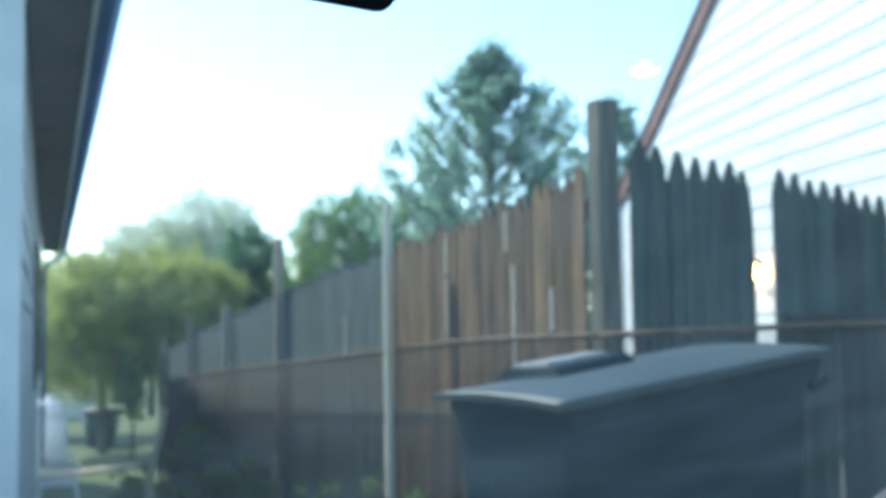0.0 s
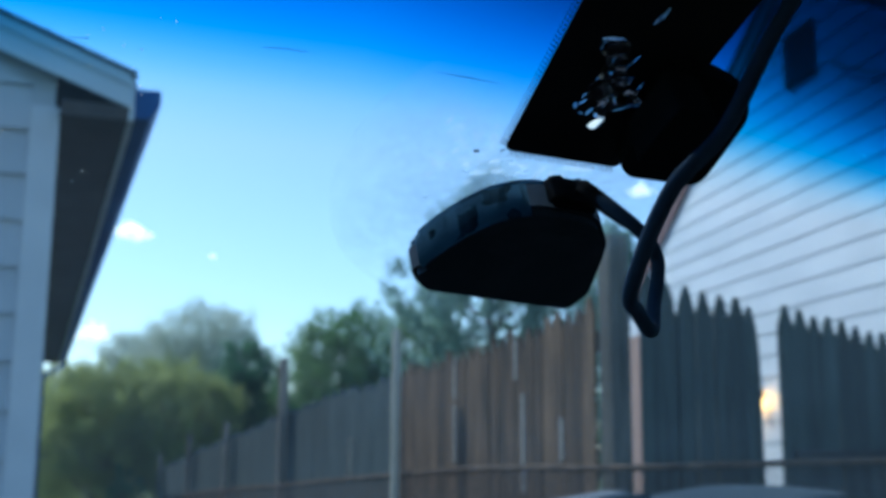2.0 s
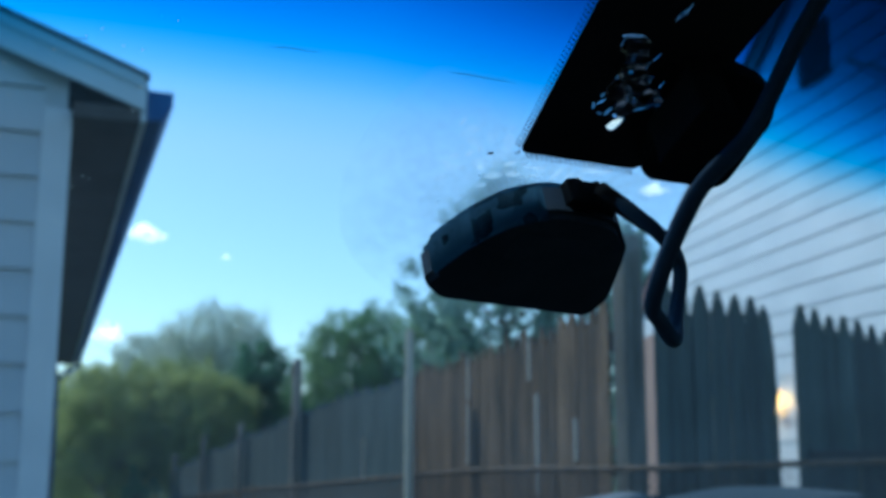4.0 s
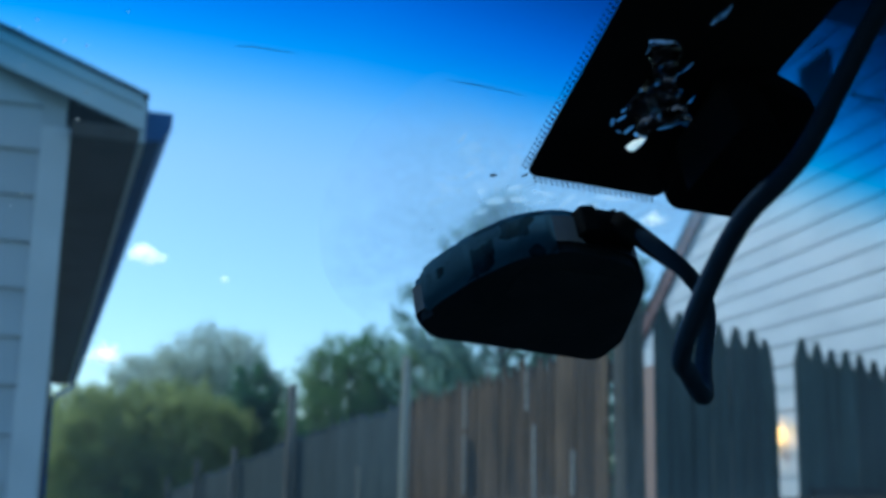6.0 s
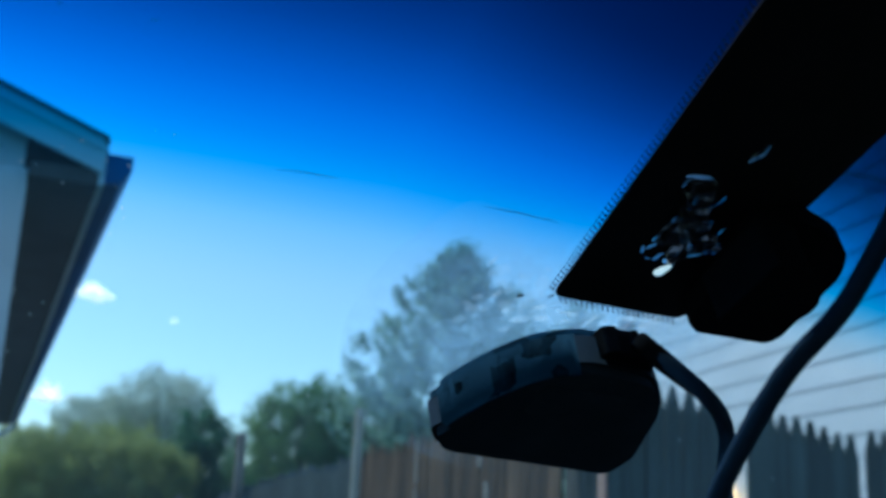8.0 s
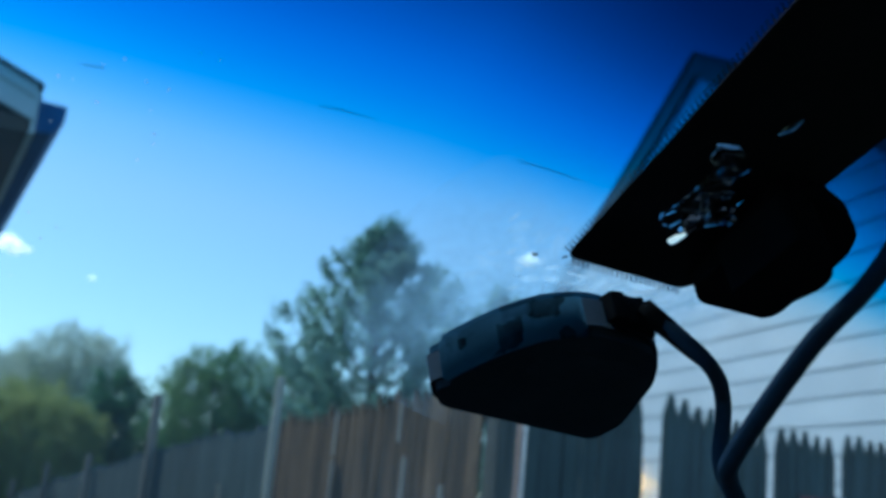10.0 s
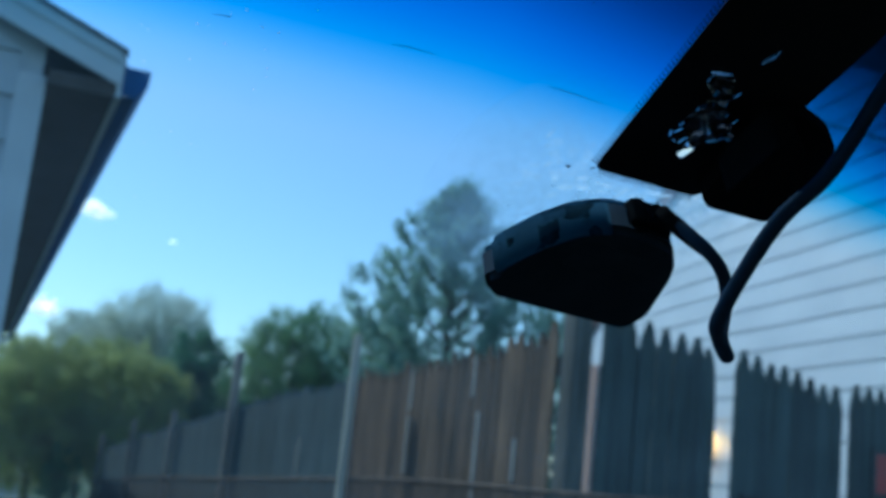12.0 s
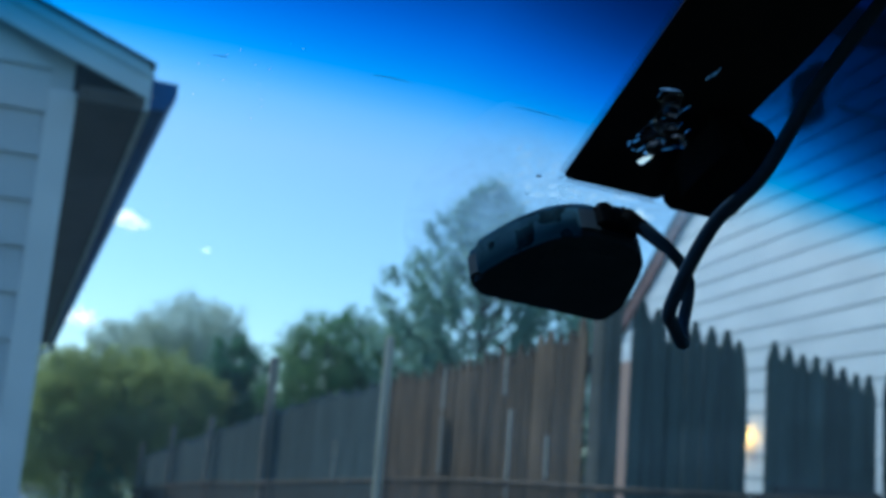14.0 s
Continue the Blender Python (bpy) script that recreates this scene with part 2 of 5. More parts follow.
M = dict(
    white_siding=material("white_siding", (0.66, 0.67, 0.68), (0.80, 0.80, 0.80), 1.5, 0.45, 0.05, vary=0.03),
    # white siding darkened in its colour for the shade on the left house
    shaded_siding=material("shaded_white_siding", (0.46, 0.49, 0.52), (0.60, 0.62, 0.64), 1.5, 0.5, 0.08, vary=0.04),
    white_trim=material("white_trim", (0.62, 0.64, 0.66), (0.76, 0.77, 0.78), 3, 0.5, 0.06),
    soffit=material("brown_soffit", (0.060, 0.047, 0.038), (0.115, 0.090, 0.074), 3, 0.8, 0.1),
    gutter=material("dark_blue_gutter", (0.010, 0.060, 0.21), (0.030, 0.115, 0.33), 2.5, 0.6, 0.05, spec=0.2),
    shingle=material("roof_shingle", (0.05, 0.05, 0.055), (0.10, 0.10, 0.11), 9, 0.9, 0.4),
    brick=material("dark_brick", (0.06, 0.032, 0.025), (0.12, 0.06, 0.045), 8, 0.85, 0.4, vary=0.2),
    mortar=material("mortar", (0.12, 0.11, 0.10), (0.2, 0.19, 0.18), 10, 0.95, 0.3),
    rake=material("red_brown_trim", (0.125, 0.052, 0.044), (0.21, 0.092, 0.076), 3, 0.6, 0.08),
    old_wood=material("brown_weathered_wood", (0.040, 0.031, 0.020), (0.225, 0.138, 0.074), 3, 0.9, 0.5, stretch=(12, 12, 0.8), vary=0.42, fine=30),
    grey_wood=material("grey_weathered_wood", (0.018, 0.031, 0.029), (0.062, 0.085, 0.079), 3, 0.9, 0.5, stretch=(11, 11, 0.6), vary=0.32, fine=30),
    silver_wood=material("silvered_wood", (0.036, 0.058, 0.061), (0.092, 0.130, 0.133), 3, 0.9, 0.5, stretch=(9, 9, 0.7), vary=0.2, fine=25),
    post_wood=material("pale_post_wood", (0.16, 0.14, 0.115), (0.36, 0.33, 0.28), 3, 0.9, 0.4, stretch=(6, 6, 0.5), vary=0.1, fine=25),
    # colour raised to stand in for sun on the slim post's visible face
    pale_post=material("sunlit_post_wood", (0.46, 0.44, 0.35), (0.66, 0.63, 0.52), 3, 0.9, 0.3, stretch=(6, 6, 0.5), fine=25),
    dark_post=material("old_post_wood", (0.056, 0.054, 0.045), (0.165, 0.154, 0.128), 3, 0.9, 0.4, stretch=(6, 6, 0.5), fine=25),
    dark_rail=material("dark_stained_wood", (0.018, 0.02, 0.02), (0.04, 0.042, 0.04), 3, 0.9, 0.4, stretch=(0.7, 9, 9), fine=25),
    pink_board=material("pale_pinkish_paint", (0.31, 0.19, 0.145), (0.48, 0.32, 0.25), 3, 0.8, 0.2, stretch=(6, 6, 0.6), fine=25),
    pale_batten=material("pale_batten_wood", (0.36, 0.33, 0.28), (0.54, 0.50, 0.44), 4, 0.8, 0.2, stretch=(5, 5, 0.6), vary=0.1),
    rust=material("rusty_pipe", (0.05, 0.030, 0.018), (0.16, 0.105, 0.065), 14, 0.85, 0.3),
    wire=material("rusted_wire", (0.035, 0.022, 0.016), (0.075, 0.05, 0.036), 20, 0.8, 0.0),
    bin=material("dark_blue_grey_plastic", (0.001, 0.013, 0.021), (0.003, 0.021, 0.031), 4, 0.7, 0.06, spec=0.12),
    lid=material("grey_blue_lid_plastic", (0.009, 0.024, 0.031), (0.018, 0.037, 0.044), 5, 0.55, 0.08, spec=0.4),
    pad=material("pale_grey_plastic", (0.10, 0.11, 0.115), (0.20, 0.21, 0.215), 14, 0.6, 0.1),
    green_bin=material("dark_green_plastic", (0.012, 0.03, 0.026), (0.02, 0.045, 0.038), 4, 0.5, 0.05),
    white_plastic=material("white_plastic", (0.66, 0.67, 0.70), (0.78, 0.78, 0.8), 4, 0.5, 0.02),
    plank=material("pale_plank", (0.52, 0.43, 0.27), (0.70, 0.60, 0.42), 4, 0.85, 0.2, stretch=(6, 6, 0.6)),
    grass=material("grass_ground", (0.035, 0.06, 0.015), (0.10, 0.125, 0.04), 0.8, 0.95, 0.6, fine=14),
    gravel=material("gravel_drive", (0.10, 0.095, 0.085), (0.22, 0.20, 0.18), 3, 0.95, 0.5, fine=50),
    path=material("sandy_path", (0.24, 0.20, 0.14), (0.38, 0.32, 0.24), 2, 0.95, 0.3),
    bark=material("bark", (0.05, 0.04, 0.03), (0.12, 0.10, 0.08), 5, 0.95, 0.5, stretch=(3, 3, 0.6)),
    leaf_big=leaf_material("ash_leaf", (0.16, 0.29, 0.22), (0.40, 0.54, 0.43)),
    leaf_yellow=leaf_material("yellow_green_leaf", (0.29, 0.34, 0.11), (0.46, 0.50, 0.19)),
    leaf_pale=leaf_material("pale_spring_leaf", (0.42, 0.48, 0.38), (0.64, 0.69, 0.56)),
    leaf_dark=leaf_material("dark_green_leaf", (0.07, 0.17, 0.09), (0.17, 0.28, 0.14)),
    leaf_mid=leaf_material("mid_green_leaf", (0.11, 0.23, 0.10), (0.28, 0.39, 0.17)),
    black=material("black_plastic", (0.008, 0.008, 0.009), (0.014, 0.014, 0.016), 30, 0.55, 0.05, fine=400, spec=0.25),
    matt_black=material("matt_black_plastic", (0.008, 0.009, 0.011), (0.013, 0.014, 0.017), 30, 0.95, 0.05, fine=400, spec=0.0),
    pod_black=material("navy_black_plastic", (0.022, 0.032, 0.046), (0.034, 0.045, 0.062), 30, 0.9, 0.05, fine=400, spec=0.0),
    ceramic=material("black_ceramic", (0.008, 0.009, 0.011), (0.012, 0.013, 0.016), 30, 0.6, 0.0, spec=0.1),
    cable=material("black_cable_rubber", (0.018, 0.036, 0.066), (0.030, 0.052, 0.088), 40, 0.85, 0.03, fine=300, spec=0.03),
    band=patchy_tape_material(),
    lining=material("grey_headliner", (0.26, 0.27, 0.29), (0.34, 0.35, 0.37), 30, 0.95, 0.1, fine=300),
    dash=material("dark_dashboard", (0.035, 0.038, 0.045), (0.055, 0.06, 0.07), 40, 0.8, 0.2, fine=300),
    paint=material("dark_car_paint", (0.02, 0.022, 0.028), (0.026, 0.028, 0.034), 3, 0.3, 0.0),
    glass=glass_material(), haze=haze_material(), glue=clear_glue_material(), milky_glue=milky_glue_material("milky_glue", (0.05, 0.10, 0.16), (0.50, 0.70, 0.88)), white_glue=milky_glue_material("white_glue", (0.85, 0.85, 0.80), (0.97, 0.96, 0.90)),
    dark_louvre=material("dark_louvre", (0.012, 0.013, 0.016), (0.03, 0.032, 0.036), 6, 0.5, 0.05),
    red_sign=material("red_sign_paint", (0.30, 0.02, 0.018), (0.42, 0.04, 0.03), 6, 0.5, 0.02),
    lamp_metal=material("dark_lamp_metal", (0.02, 0.02, 0.02), (0.04, 0.04, 0.04), 6, 0.4, 0.0, metal=0.6),
    lamp_glow=glow_material("warm_lamp_glass", (1.0, 0.52, 0.13), 13.0),
    # clouds emit their brightness in place of scattered sunlight
    cloud=glow_material("cloud", (0.95, 0.95, 0.95), 0.75),
)
M["dark_glass"] = material("dark_window_glass", (0.006, 0.008, 0.010), (0.012, 0.014, 0.017), 2, 0.08, 0.0, spec=0.6)
M["flake"] = flake_material("old_adhesive", 0.28)
M["thin_flake"] = flake_material("thin_adhesive", 0.095)
M["leaf_weed"] = leaf_material("weed_leaf", (0.10, 0.17, 0.055), (0.20, 0.29, 0.11))


# ---- building helpers ----
def thing(name, m, label, category, group="", kind=""):
    """A top-level thing: an Empty at its base."""
    ob = new(name)
    ob.empty_display_size = 0.1
    ob.matrix_world = m
    return tagged(ob, label, category, group, kind)


def mesh_object(name, bm, mat):
    me = bpy.data.meshes.new(name)
    bm.normal_update()
    bm.to_mesh(me)
    bm.free()
    me.materials.append(mat)
    return new(name, me)


def part(name, bm, mat, parent, label="", kind=""):
    ob = mesh_object(name, bm, mat)
    ob.parent = parent
    return tagged(ob, label, kind=kind)


def piece(name, me, parent, m):
    """One more object on a shared mesh, at the pose m under its parent."""
    ob = new(name, me)
    ob.parent = parent
    ob.matrix_basis = m
    return ob


def smooth(bm, on=True):
    for f in bm.faces:
        f.smooth = on
    return bm


def box(x0, x1, y0, y1, z0, z1, bevel=0.0, into=None):
    bm = into or bmesh.new()
    vs = [bm.verts.new(p) for p in ((x0, y0, z0), (x1, y0, z0), (x1, y1, z0), (x0, y1, z0), (x0, y0, z1), (x1, y0, z1), (x1, y1, z1), (x0, y1, z1))]
    for idx in ((3, 2, 1, 0), (4, 5, 6, 7), (0, 1, 5, 4), (1, 2, 6, 5), (2, 3, 7, 6), (3, 0, 4, 7)):
        bm.faces.new([vs[i] for i in idx])
    if bevel:
        bmesh.ops.bevel(bm, geom=bm.edges[:], offset=bevel, segments=2, affect="EDGES", profile=0.5)
    return bm


def hexa(low, high, into=None):
    """A solid between a lower and an upper ring of points of equal count."""
    bm = into or bmesh.new()
    a, b = [bm.verts.new(p) for p in low], [bm.verts.new(p) for p in high]
    k = len(a)
    bm.faces.new(a[::-1])
    bm.faces.new(b)
    for i in range(k):
        bm.faces.new((a[i], a[(i + 1) % k], b[(i + 1) % k], b[i]))
    return bm


def tube(points, radii, sides=10, into=None):
    """A tube along points; radii one number or one for each point."""
    bm = into or bmesh.new()
    pts = [Vector(p) for p in points]
    radii = radii if isinstance(radii, (list, tuple)) else [radii] * len(pts)
    rings, ref = [], Vector((0.31, 0.17, 0.93)).normalized()
    for i, p in enumerate(pts):
        way = (pts[min(i + 1, len(pts) - 1)] - pts[max(i - 1, 0)]).normalized()
        if abs(way.dot(ref)) > 0.95:
            ref = Vector((0.9, 0.3, -0.2)).normalized()
        side = (ref - ref.dot(way) * way).normalized()
        ref = side
        up = way.cross(side)
        rings.append([bm.verts.new(p + radii[i] * (math.cos(a) * side + math.sin(a) * up)) for a in (2 * math.pi * k / sides for k in range(sides))])
    for r, s in zip(rings, rings[1:]):
        for k in range(sides):
            bm.faces.new((r[k], r[(k + 1) % sides], s[(k + 1) % sides], s[k])).smooth = True
    bm.faces.new(rings[0][::-1])
    bm.faces.new(rings[-1])
    return bm


def spline(points, steps=8):
    """Points of a smooth line through the given ones."""
    c = [Vector(p) for p in points]
    c = [2 * c[0] - c[1], *c, 2 * c[-1] - c[-2]]
    out = []
    for a, b, d, e in zip(c, c[1:], c[2:], c[3:]):
        for k in range(steps):
            u = k / steps
            out.append(0.5 * (2 * b + (d - a) * u + (2 * a - 5 * b + 4 * d - e) * u * u + (3 * b - a - 3 * d + e) * u**3))
    return out + [c[-2]]


def turned(m, bm):
    bmesh.ops.transform(bm, matrix=m, verts=bm.verts[:])
    return bm


def frame_matrix(origin, x, y):
    """A pose with given x and y ways."""
    x, y = Vector(x).normalized(), Vector(y).normalized()
    z = x.cross(y)
    return Matrix(((x[0], y[0], z[0], origin[0]), (x[1], y[1], z[1], origin[1]), (x[2], y[2], z[2], origin[2]), (0, 0, 0, 1)))


# ---- ground ----
def ground_height(x, y):
    """Level round the drive, then falling towards the back yard."""
    far = -0.427 * x + 0.904 * y
    return -0.105 * min(max(far - 4.5, 0.0), 13.0)


def build_ground():
    bm = bmesh.new()
    xs = [-3000, -400, -90, -40, *np.arange(-24, 24.1, 1.0), 40, 90, 400, 3000]
    ys = [-3000, -300, -60, -20, *np.arange(-8, 40.1, 1.0), 60, 120, 400, 3500]
    grid = [[bm.verts.new((x, y, ground_height(x, y) + 0.02 * noise.noise((x * 0.7, y * 0.7, 0)))) for x in xs] for y in ys]
    for r, s in zip(grid, grid[1:]):
        for k in range(len(xs) - 1):
            bm.faces.new((r[k], r[k + 1], s[k + 1], s[k])).smooth = True
    tagged(mesh_object("ground", bm, M["grass"]), "patchy green lawn falling towards the back yard", "ground", kind="structure")
    bm = bmesh.new()
    rows = []
    for i in range(21):
        c = Vector((0.3, -7.0, 0)) + (i * 0.75) * Vector((-0.33, 0.944, 0))
        rows.append([bm.verts.new((*(p := c + w * Vector((0.944, 0.33, 0)))[:2], ground_height(p.x, p.y) + 0.035)) for w in (-1.6, -0.8, 0, 0.8, 1.6)])
    for r, s in zip(rows, rows[1:]):
        for k in range(4):
            bm.faces.new((r[k], r[k + 1], s[k + 1], s[k]))
    tagged(mesh_object("driveway", bm, M["gravel"]), "grey gravel driveway beside the white house", "driveway", kind="structure")


build_ground()

# ---- the car: windscreen axes ----
CORNER = Vector((0.0325, 0.4737, 1.4328))                  # lower corner of the black ceramic strip
ACROSS = Vector((0.94392, 0.33019, 0.00000))                     # along the screen to the car's right
UPWARD = Vector((0.29594, -0.84601, 0.44348))                     # up the screen
SCREEN = frame_matrix(CORNER, ACROSS, UPWARD)
CAR_AHEAD = Vector((-ACROSS.y, ACROSS.x, 0))


def slab(outline, n0, n1, bevel=0.0, segments=2):
    """A plate over an outline in screen axes, from height n0 to n1 over the glass; below 0 is inside the cabin."""
    bm = hexa([(a, b, -n0) for a, b in outline], [(a, b, -n1) for a, b in outline])
    if bevel:
        bmesh.ops.bevel(bm, geom=bm.edges[:], offset=bevel, segments=segments, affect="EDGES", profile=0.5, clamp_overlap=True)
    bmesh.ops.recalc_face_normals(bm, faces=bm.faces[:])
    return bm


def rounded(outline, radius, steps=5):
    """The outline with its corners rounded."""
    out, k = [], len(outline)
    for i in range(k):
        p, c, q = (Vector((*outline[j % k], 0)) for j in (i - 1, i, i + 1))
        r = radius[i] if isinstance(radius, (list, tuple)) else radius
        a, b = c + (p - c).normalized() * r, c + (q - c).normalized() * r
        for s in range(steps + 1):
            u = s / steps
            out.append(((1 - u) ** 2 * a + 2 * u * (1 - u) * c + u * u * b)[:2])
    return out


car = thing("car", SCREEN, "dark car cabin seen from inside behind its blue-banded windscreen", "car")
part("windscreen", slab([(-0.90, -1.05), (0.97, -1.05), (0.86, 0.20), (-0.79, 0.20)], 0.0, 0.005), M["glass"], car, "dusty windscreen with a deep blue shade band").visible_shadow = False
GLINT_HOLES = [   # holes in the ceramic that stand in for glints on the glue: centre, half sizes, turn
    (0.0185, 0.0690, 0.0042, 0.0010, 8), (0.0160, 0.0655, 0.0009, 0.0026, 0), (0.0236, 0.0684, 0.0008, 0.0016, 20),
    (0.0240, 0.0505, 0.0026, 0.0009, 30), (0.0215, 0.0475, 0.0008, 0.0014, 0), (0.0297, 0.0390, 0.0008, 0.0028, -8),
    (0.0205, 0.0325, 0.0007, 0.0022, -35), (0.0262, 0.0282, 0.0008, 0.0030, -20), (0.0310, 0.0262, 0.0018, 0.0022, 10), (0.0390, 0.0310, 0.0040, 0.0007, 28),
    (0.0214, 0.0418, 0.0005, 0.0028, -12), (0.0196, 0.0366, 0.0005, 0.0015, -10), (0.0268, 0.0622, 0.0004, 0.0028, -20), (0.0305, 0.0550, 0.0004, 0.0030, -20),
    (0.0352, 0.0475, 0.0004, 0.0030, -25), (0.0402, 0.0415, 0.0005, 0.0026, -35), (0.0265, 0.0440, 0.0007, 0.0010, 10), (0.0340, 0.0352, 0.0009, 0.0012, 40), (0.0232, 0.0590, 0.0006, 0.0022, 15),
    (0.0446, 0.0366, 0.0014, 0.0020, 0), (0.0182, 0.0300, 0.0006, 0.0022, 20), (0.0225, 0.0262, 0.0014, 0.0005, -20), (0.0410, 0.0352, 0.0022, 0.0006, 35), (0.0330, 0.0600, 0.0004, 0.0026, -15), (0.0420, 0.0455, 0.0004, 0.0026, -10), (0.0329, 0.0840, 0.0007, 0.0046, -14),
]


GLUE_TIP = [(0.0286, 0.0193), (0.0296, 0.0179), (0.0315, 0.0166), (0.0333, 0.0171), (0.0347, 0.0211), (0.0349, 0.0247), (0.033, 0.0255), (0.0302, 0.0229)]   # the largest hole, for the brightest glint


def uneven_outline(chip, grow=1.0, count=14):
    a, b, ra, rb, turn = chip
    c, s = math.cos(radians(turn)), math.sin(radians(turn))
    out = []
    for k in range(count):
        w = grow * (1 + 0.35 * noise.noise((a * 900 + 1.3 * math.cos(k * 2 * math.pi / count), b * 900 + 1.3 * math.sin(k * 2 * math.pi / count), 0)))
        x, y = ra * w * math.cos(k * 2 * math.pi / count), rb * w * math.sin(k * 2 * math.pi / count)
        out.append((a + c * x - s * y, b + s * x + c * y))
    return out


def ceramic_strip():
    """The strip as a thin plate with holes where the glue should glint."""
    bm = bmesh.new()
    edges = []
    outer = rounded([(-0.0032, -0.0018), (0.0535, -0.0060), (0.058, -0.001), (0.066, 0.06), (0.0700, 0.098), (0.076, 0.205), (-0.0032, 0.205)], [0.005, 0.002, 0.002, 0.002, 0.002, 0.0005, 0.0005])
    for ring in [outer, GLUE_TIP] + [uneven_outline(c, 1.12) for c in GLINT_HOLES]:
        vs = [bm.verts.new((a, b, 0.0006)) for a, b in ring]
        edges += [bm.edges.new((p, q)) for p, q in zip(vs, vs[1:] + vs[:1])]
    bmesh.ops.triangle_fill(bm, use_beauty=True, use_dissolve=False, edges=edges)
    wall = bmesh.ops.extrude_face_region(bm, geom=bm.faces[:])["geom"]
    for v in (g for g in wall if isinstance(g, bmesh.types.BMVert)):
        v.co.z = 0.0010
    bmesh.ops.recalc_face_normals(bm, faces=bm.faces[:])
    return bm


part("ceramic_strip", ceramic_strip(), M["ceramic"], car, "opaque black ceramic strip with holes for the glue's glints")


def dot_border():
    bm = bmesh.new()

    def dot(a, b, r):
        hexa([(a + r * math.cos(k * math.pi / 3), b + r * math.sin(k * math.pi / 3), 0.0011) for k in range(6)], [(a + r * math.cos(k * math.pi / 3), b + r * math.sin(k * math.pi / 3), 0.0007) for k in range(6)], bm)

    for row, (off, r) in enumerate(((0.0044, 0.00060), (0.0061, 0.00046))):
        for k in range(86):
            dot(-off, 0.002 + (k + 0.5 * (row % 2)) * 0.00235, r)
        for k in range(23):
            a = 0.001 + (k + 0.5 * (row % 2)) * 0.00235
            dot(a, -0.0013 - 0.08 * a - off + 0.0027, r)
        dot(-0.0002 - 0.6 * off, 0.0008 - 0.6 * off, r)
    return bm


part("dot_border", dot_border(), M["ceramic"], car, "rows of small black dots", "stuff")
cover_line = [(0.050, 0.004), (0.0575, -0.0022), (0.0925, -0.0042), (0.0955, 0.0015), (0.0950, 0.041), (0.0895, 0.0525), (0.081, 0.0590), (0.060, 0.066), (0.045, 0.060)]
cover = part("sensor_cover", slab(rounded(cover_line, [0.003, 0.003, 0.0025, 0.0025, 0.005, 0.005, 0.005, 0.003, 0.003], 4), -0.0095, -0.0013, 0.0014), M["matt_black"], car, "black plastic sensor cover")
part("cover_dome", slab(rounded([(0.040, 0.030), (0.050, 0.0235), (0.064, 0.025), (0.0695, 0.036), (0.0725, 0.0425), (0.0705, 0.0510), (0.064, 0.0555), (0.058, 0.063), (0.043, 0.064)], 0.003, 4), -0.030, -0.0092, 0.002), M["matt_black"], cover, "raised black dome with a side latch")


def glue_film(glints):
    bm = bmesh.new()
    for c in glints:
        ring = uneven_outline(c, 1.2)
        hexa([(a, b, 0.0002) for a, b in ring], [(a, b, 0.0005) for a, b in ring], bm)
    return bm


def glue_tip():
    return hexa([(a, b, 0.0002) for a, b in GLUE_TIP], [(a, b, 0.0005) for a, b in GLUE_TIP])


part("glue_film", glue_film(GLINT_HOLES), M["milky_glue"], car, "milky film that imitates glints on the glue", "stuff")
part("glue_tip", glue_tip(), M["white_glue"], car, "bright white patch for the brightest glint on the glue")


def glue_blob():
    rng = random.Random(4)
    bm = bmesh.new()
    for a, b, ra, rb, h in ((0.021, 0.065, 0.0060, 0.0050, 0.0026), (0.0245, 0.059, 0.0045, 0.005, 0.0022), (0.026, 0.052, 0.006, 0.0055, 0.0030), (0.031, 0.0455, 0.006, 0.006, 0.0032), (0.024, 0.041, 0.005, 0.006, 0.0026), (0.037, 0.039, 0.0065, 0.005, 0.0030), (0.0305, 0.033, 0.0055, 0.006, 0.0032), (0.042, 0.0365, 0.004, 0.003, 0.0022)):
        ball = bmesh.ops.create_icosphere(bm, subdivisions=3, radius=1.0)["verts"]
        seed = rng.random() * 9
        for v in ball:
            w = 1 + 0.35 * noise.noise(v.co * 1.6 + Vector((seed, seed, 0)))
            v.co = Vector((a + v.co.x * ra * w, b + v.co.y * rb * w, 0.0016 + v.co.z * h * w if v.co.z > 0 else 0.0016 + v.co.z * 0.0003))
    return smooth(bm)


part("glue_blob", glue_blob(), M["glue"], car, "clear hardened glue where the mirror broke off", "stuff")
part("glue_streak", smooth(tube(spline([(0.031, 0.081, 0.0016), (0.0325, 0.085, 0.002), (0.0338, 0.0895, 0.0016)], 4), [0.0004, 0.0008, 0.001, 0.0012, 0.0012, 0.001, 0.0008, 0.0006, 0.0003], 8)), M["glue"], car, "thin clear smear of glue")
part("residue_ring", slab([(0.037 + 0.111 * (1 + 0.012 * noise.noise((3 * math.cos(k * math.pi / 40), 3 * math.sin(k * math.pi / 40), 2))) * math.cos(k * math.pi / 40), -0.024 + 0.111 * (1 + 0.02 * noise.noise((3 * math.cos(k * math.pi / 40), 3 * math.sin(k * math.pi / 40), 5))) * math.sin(k * math.pi / 40)) for k in range(80)], -0.0005, -0.0002), M["haze"], car, "milky round residue on the glass").visible_shadow = False


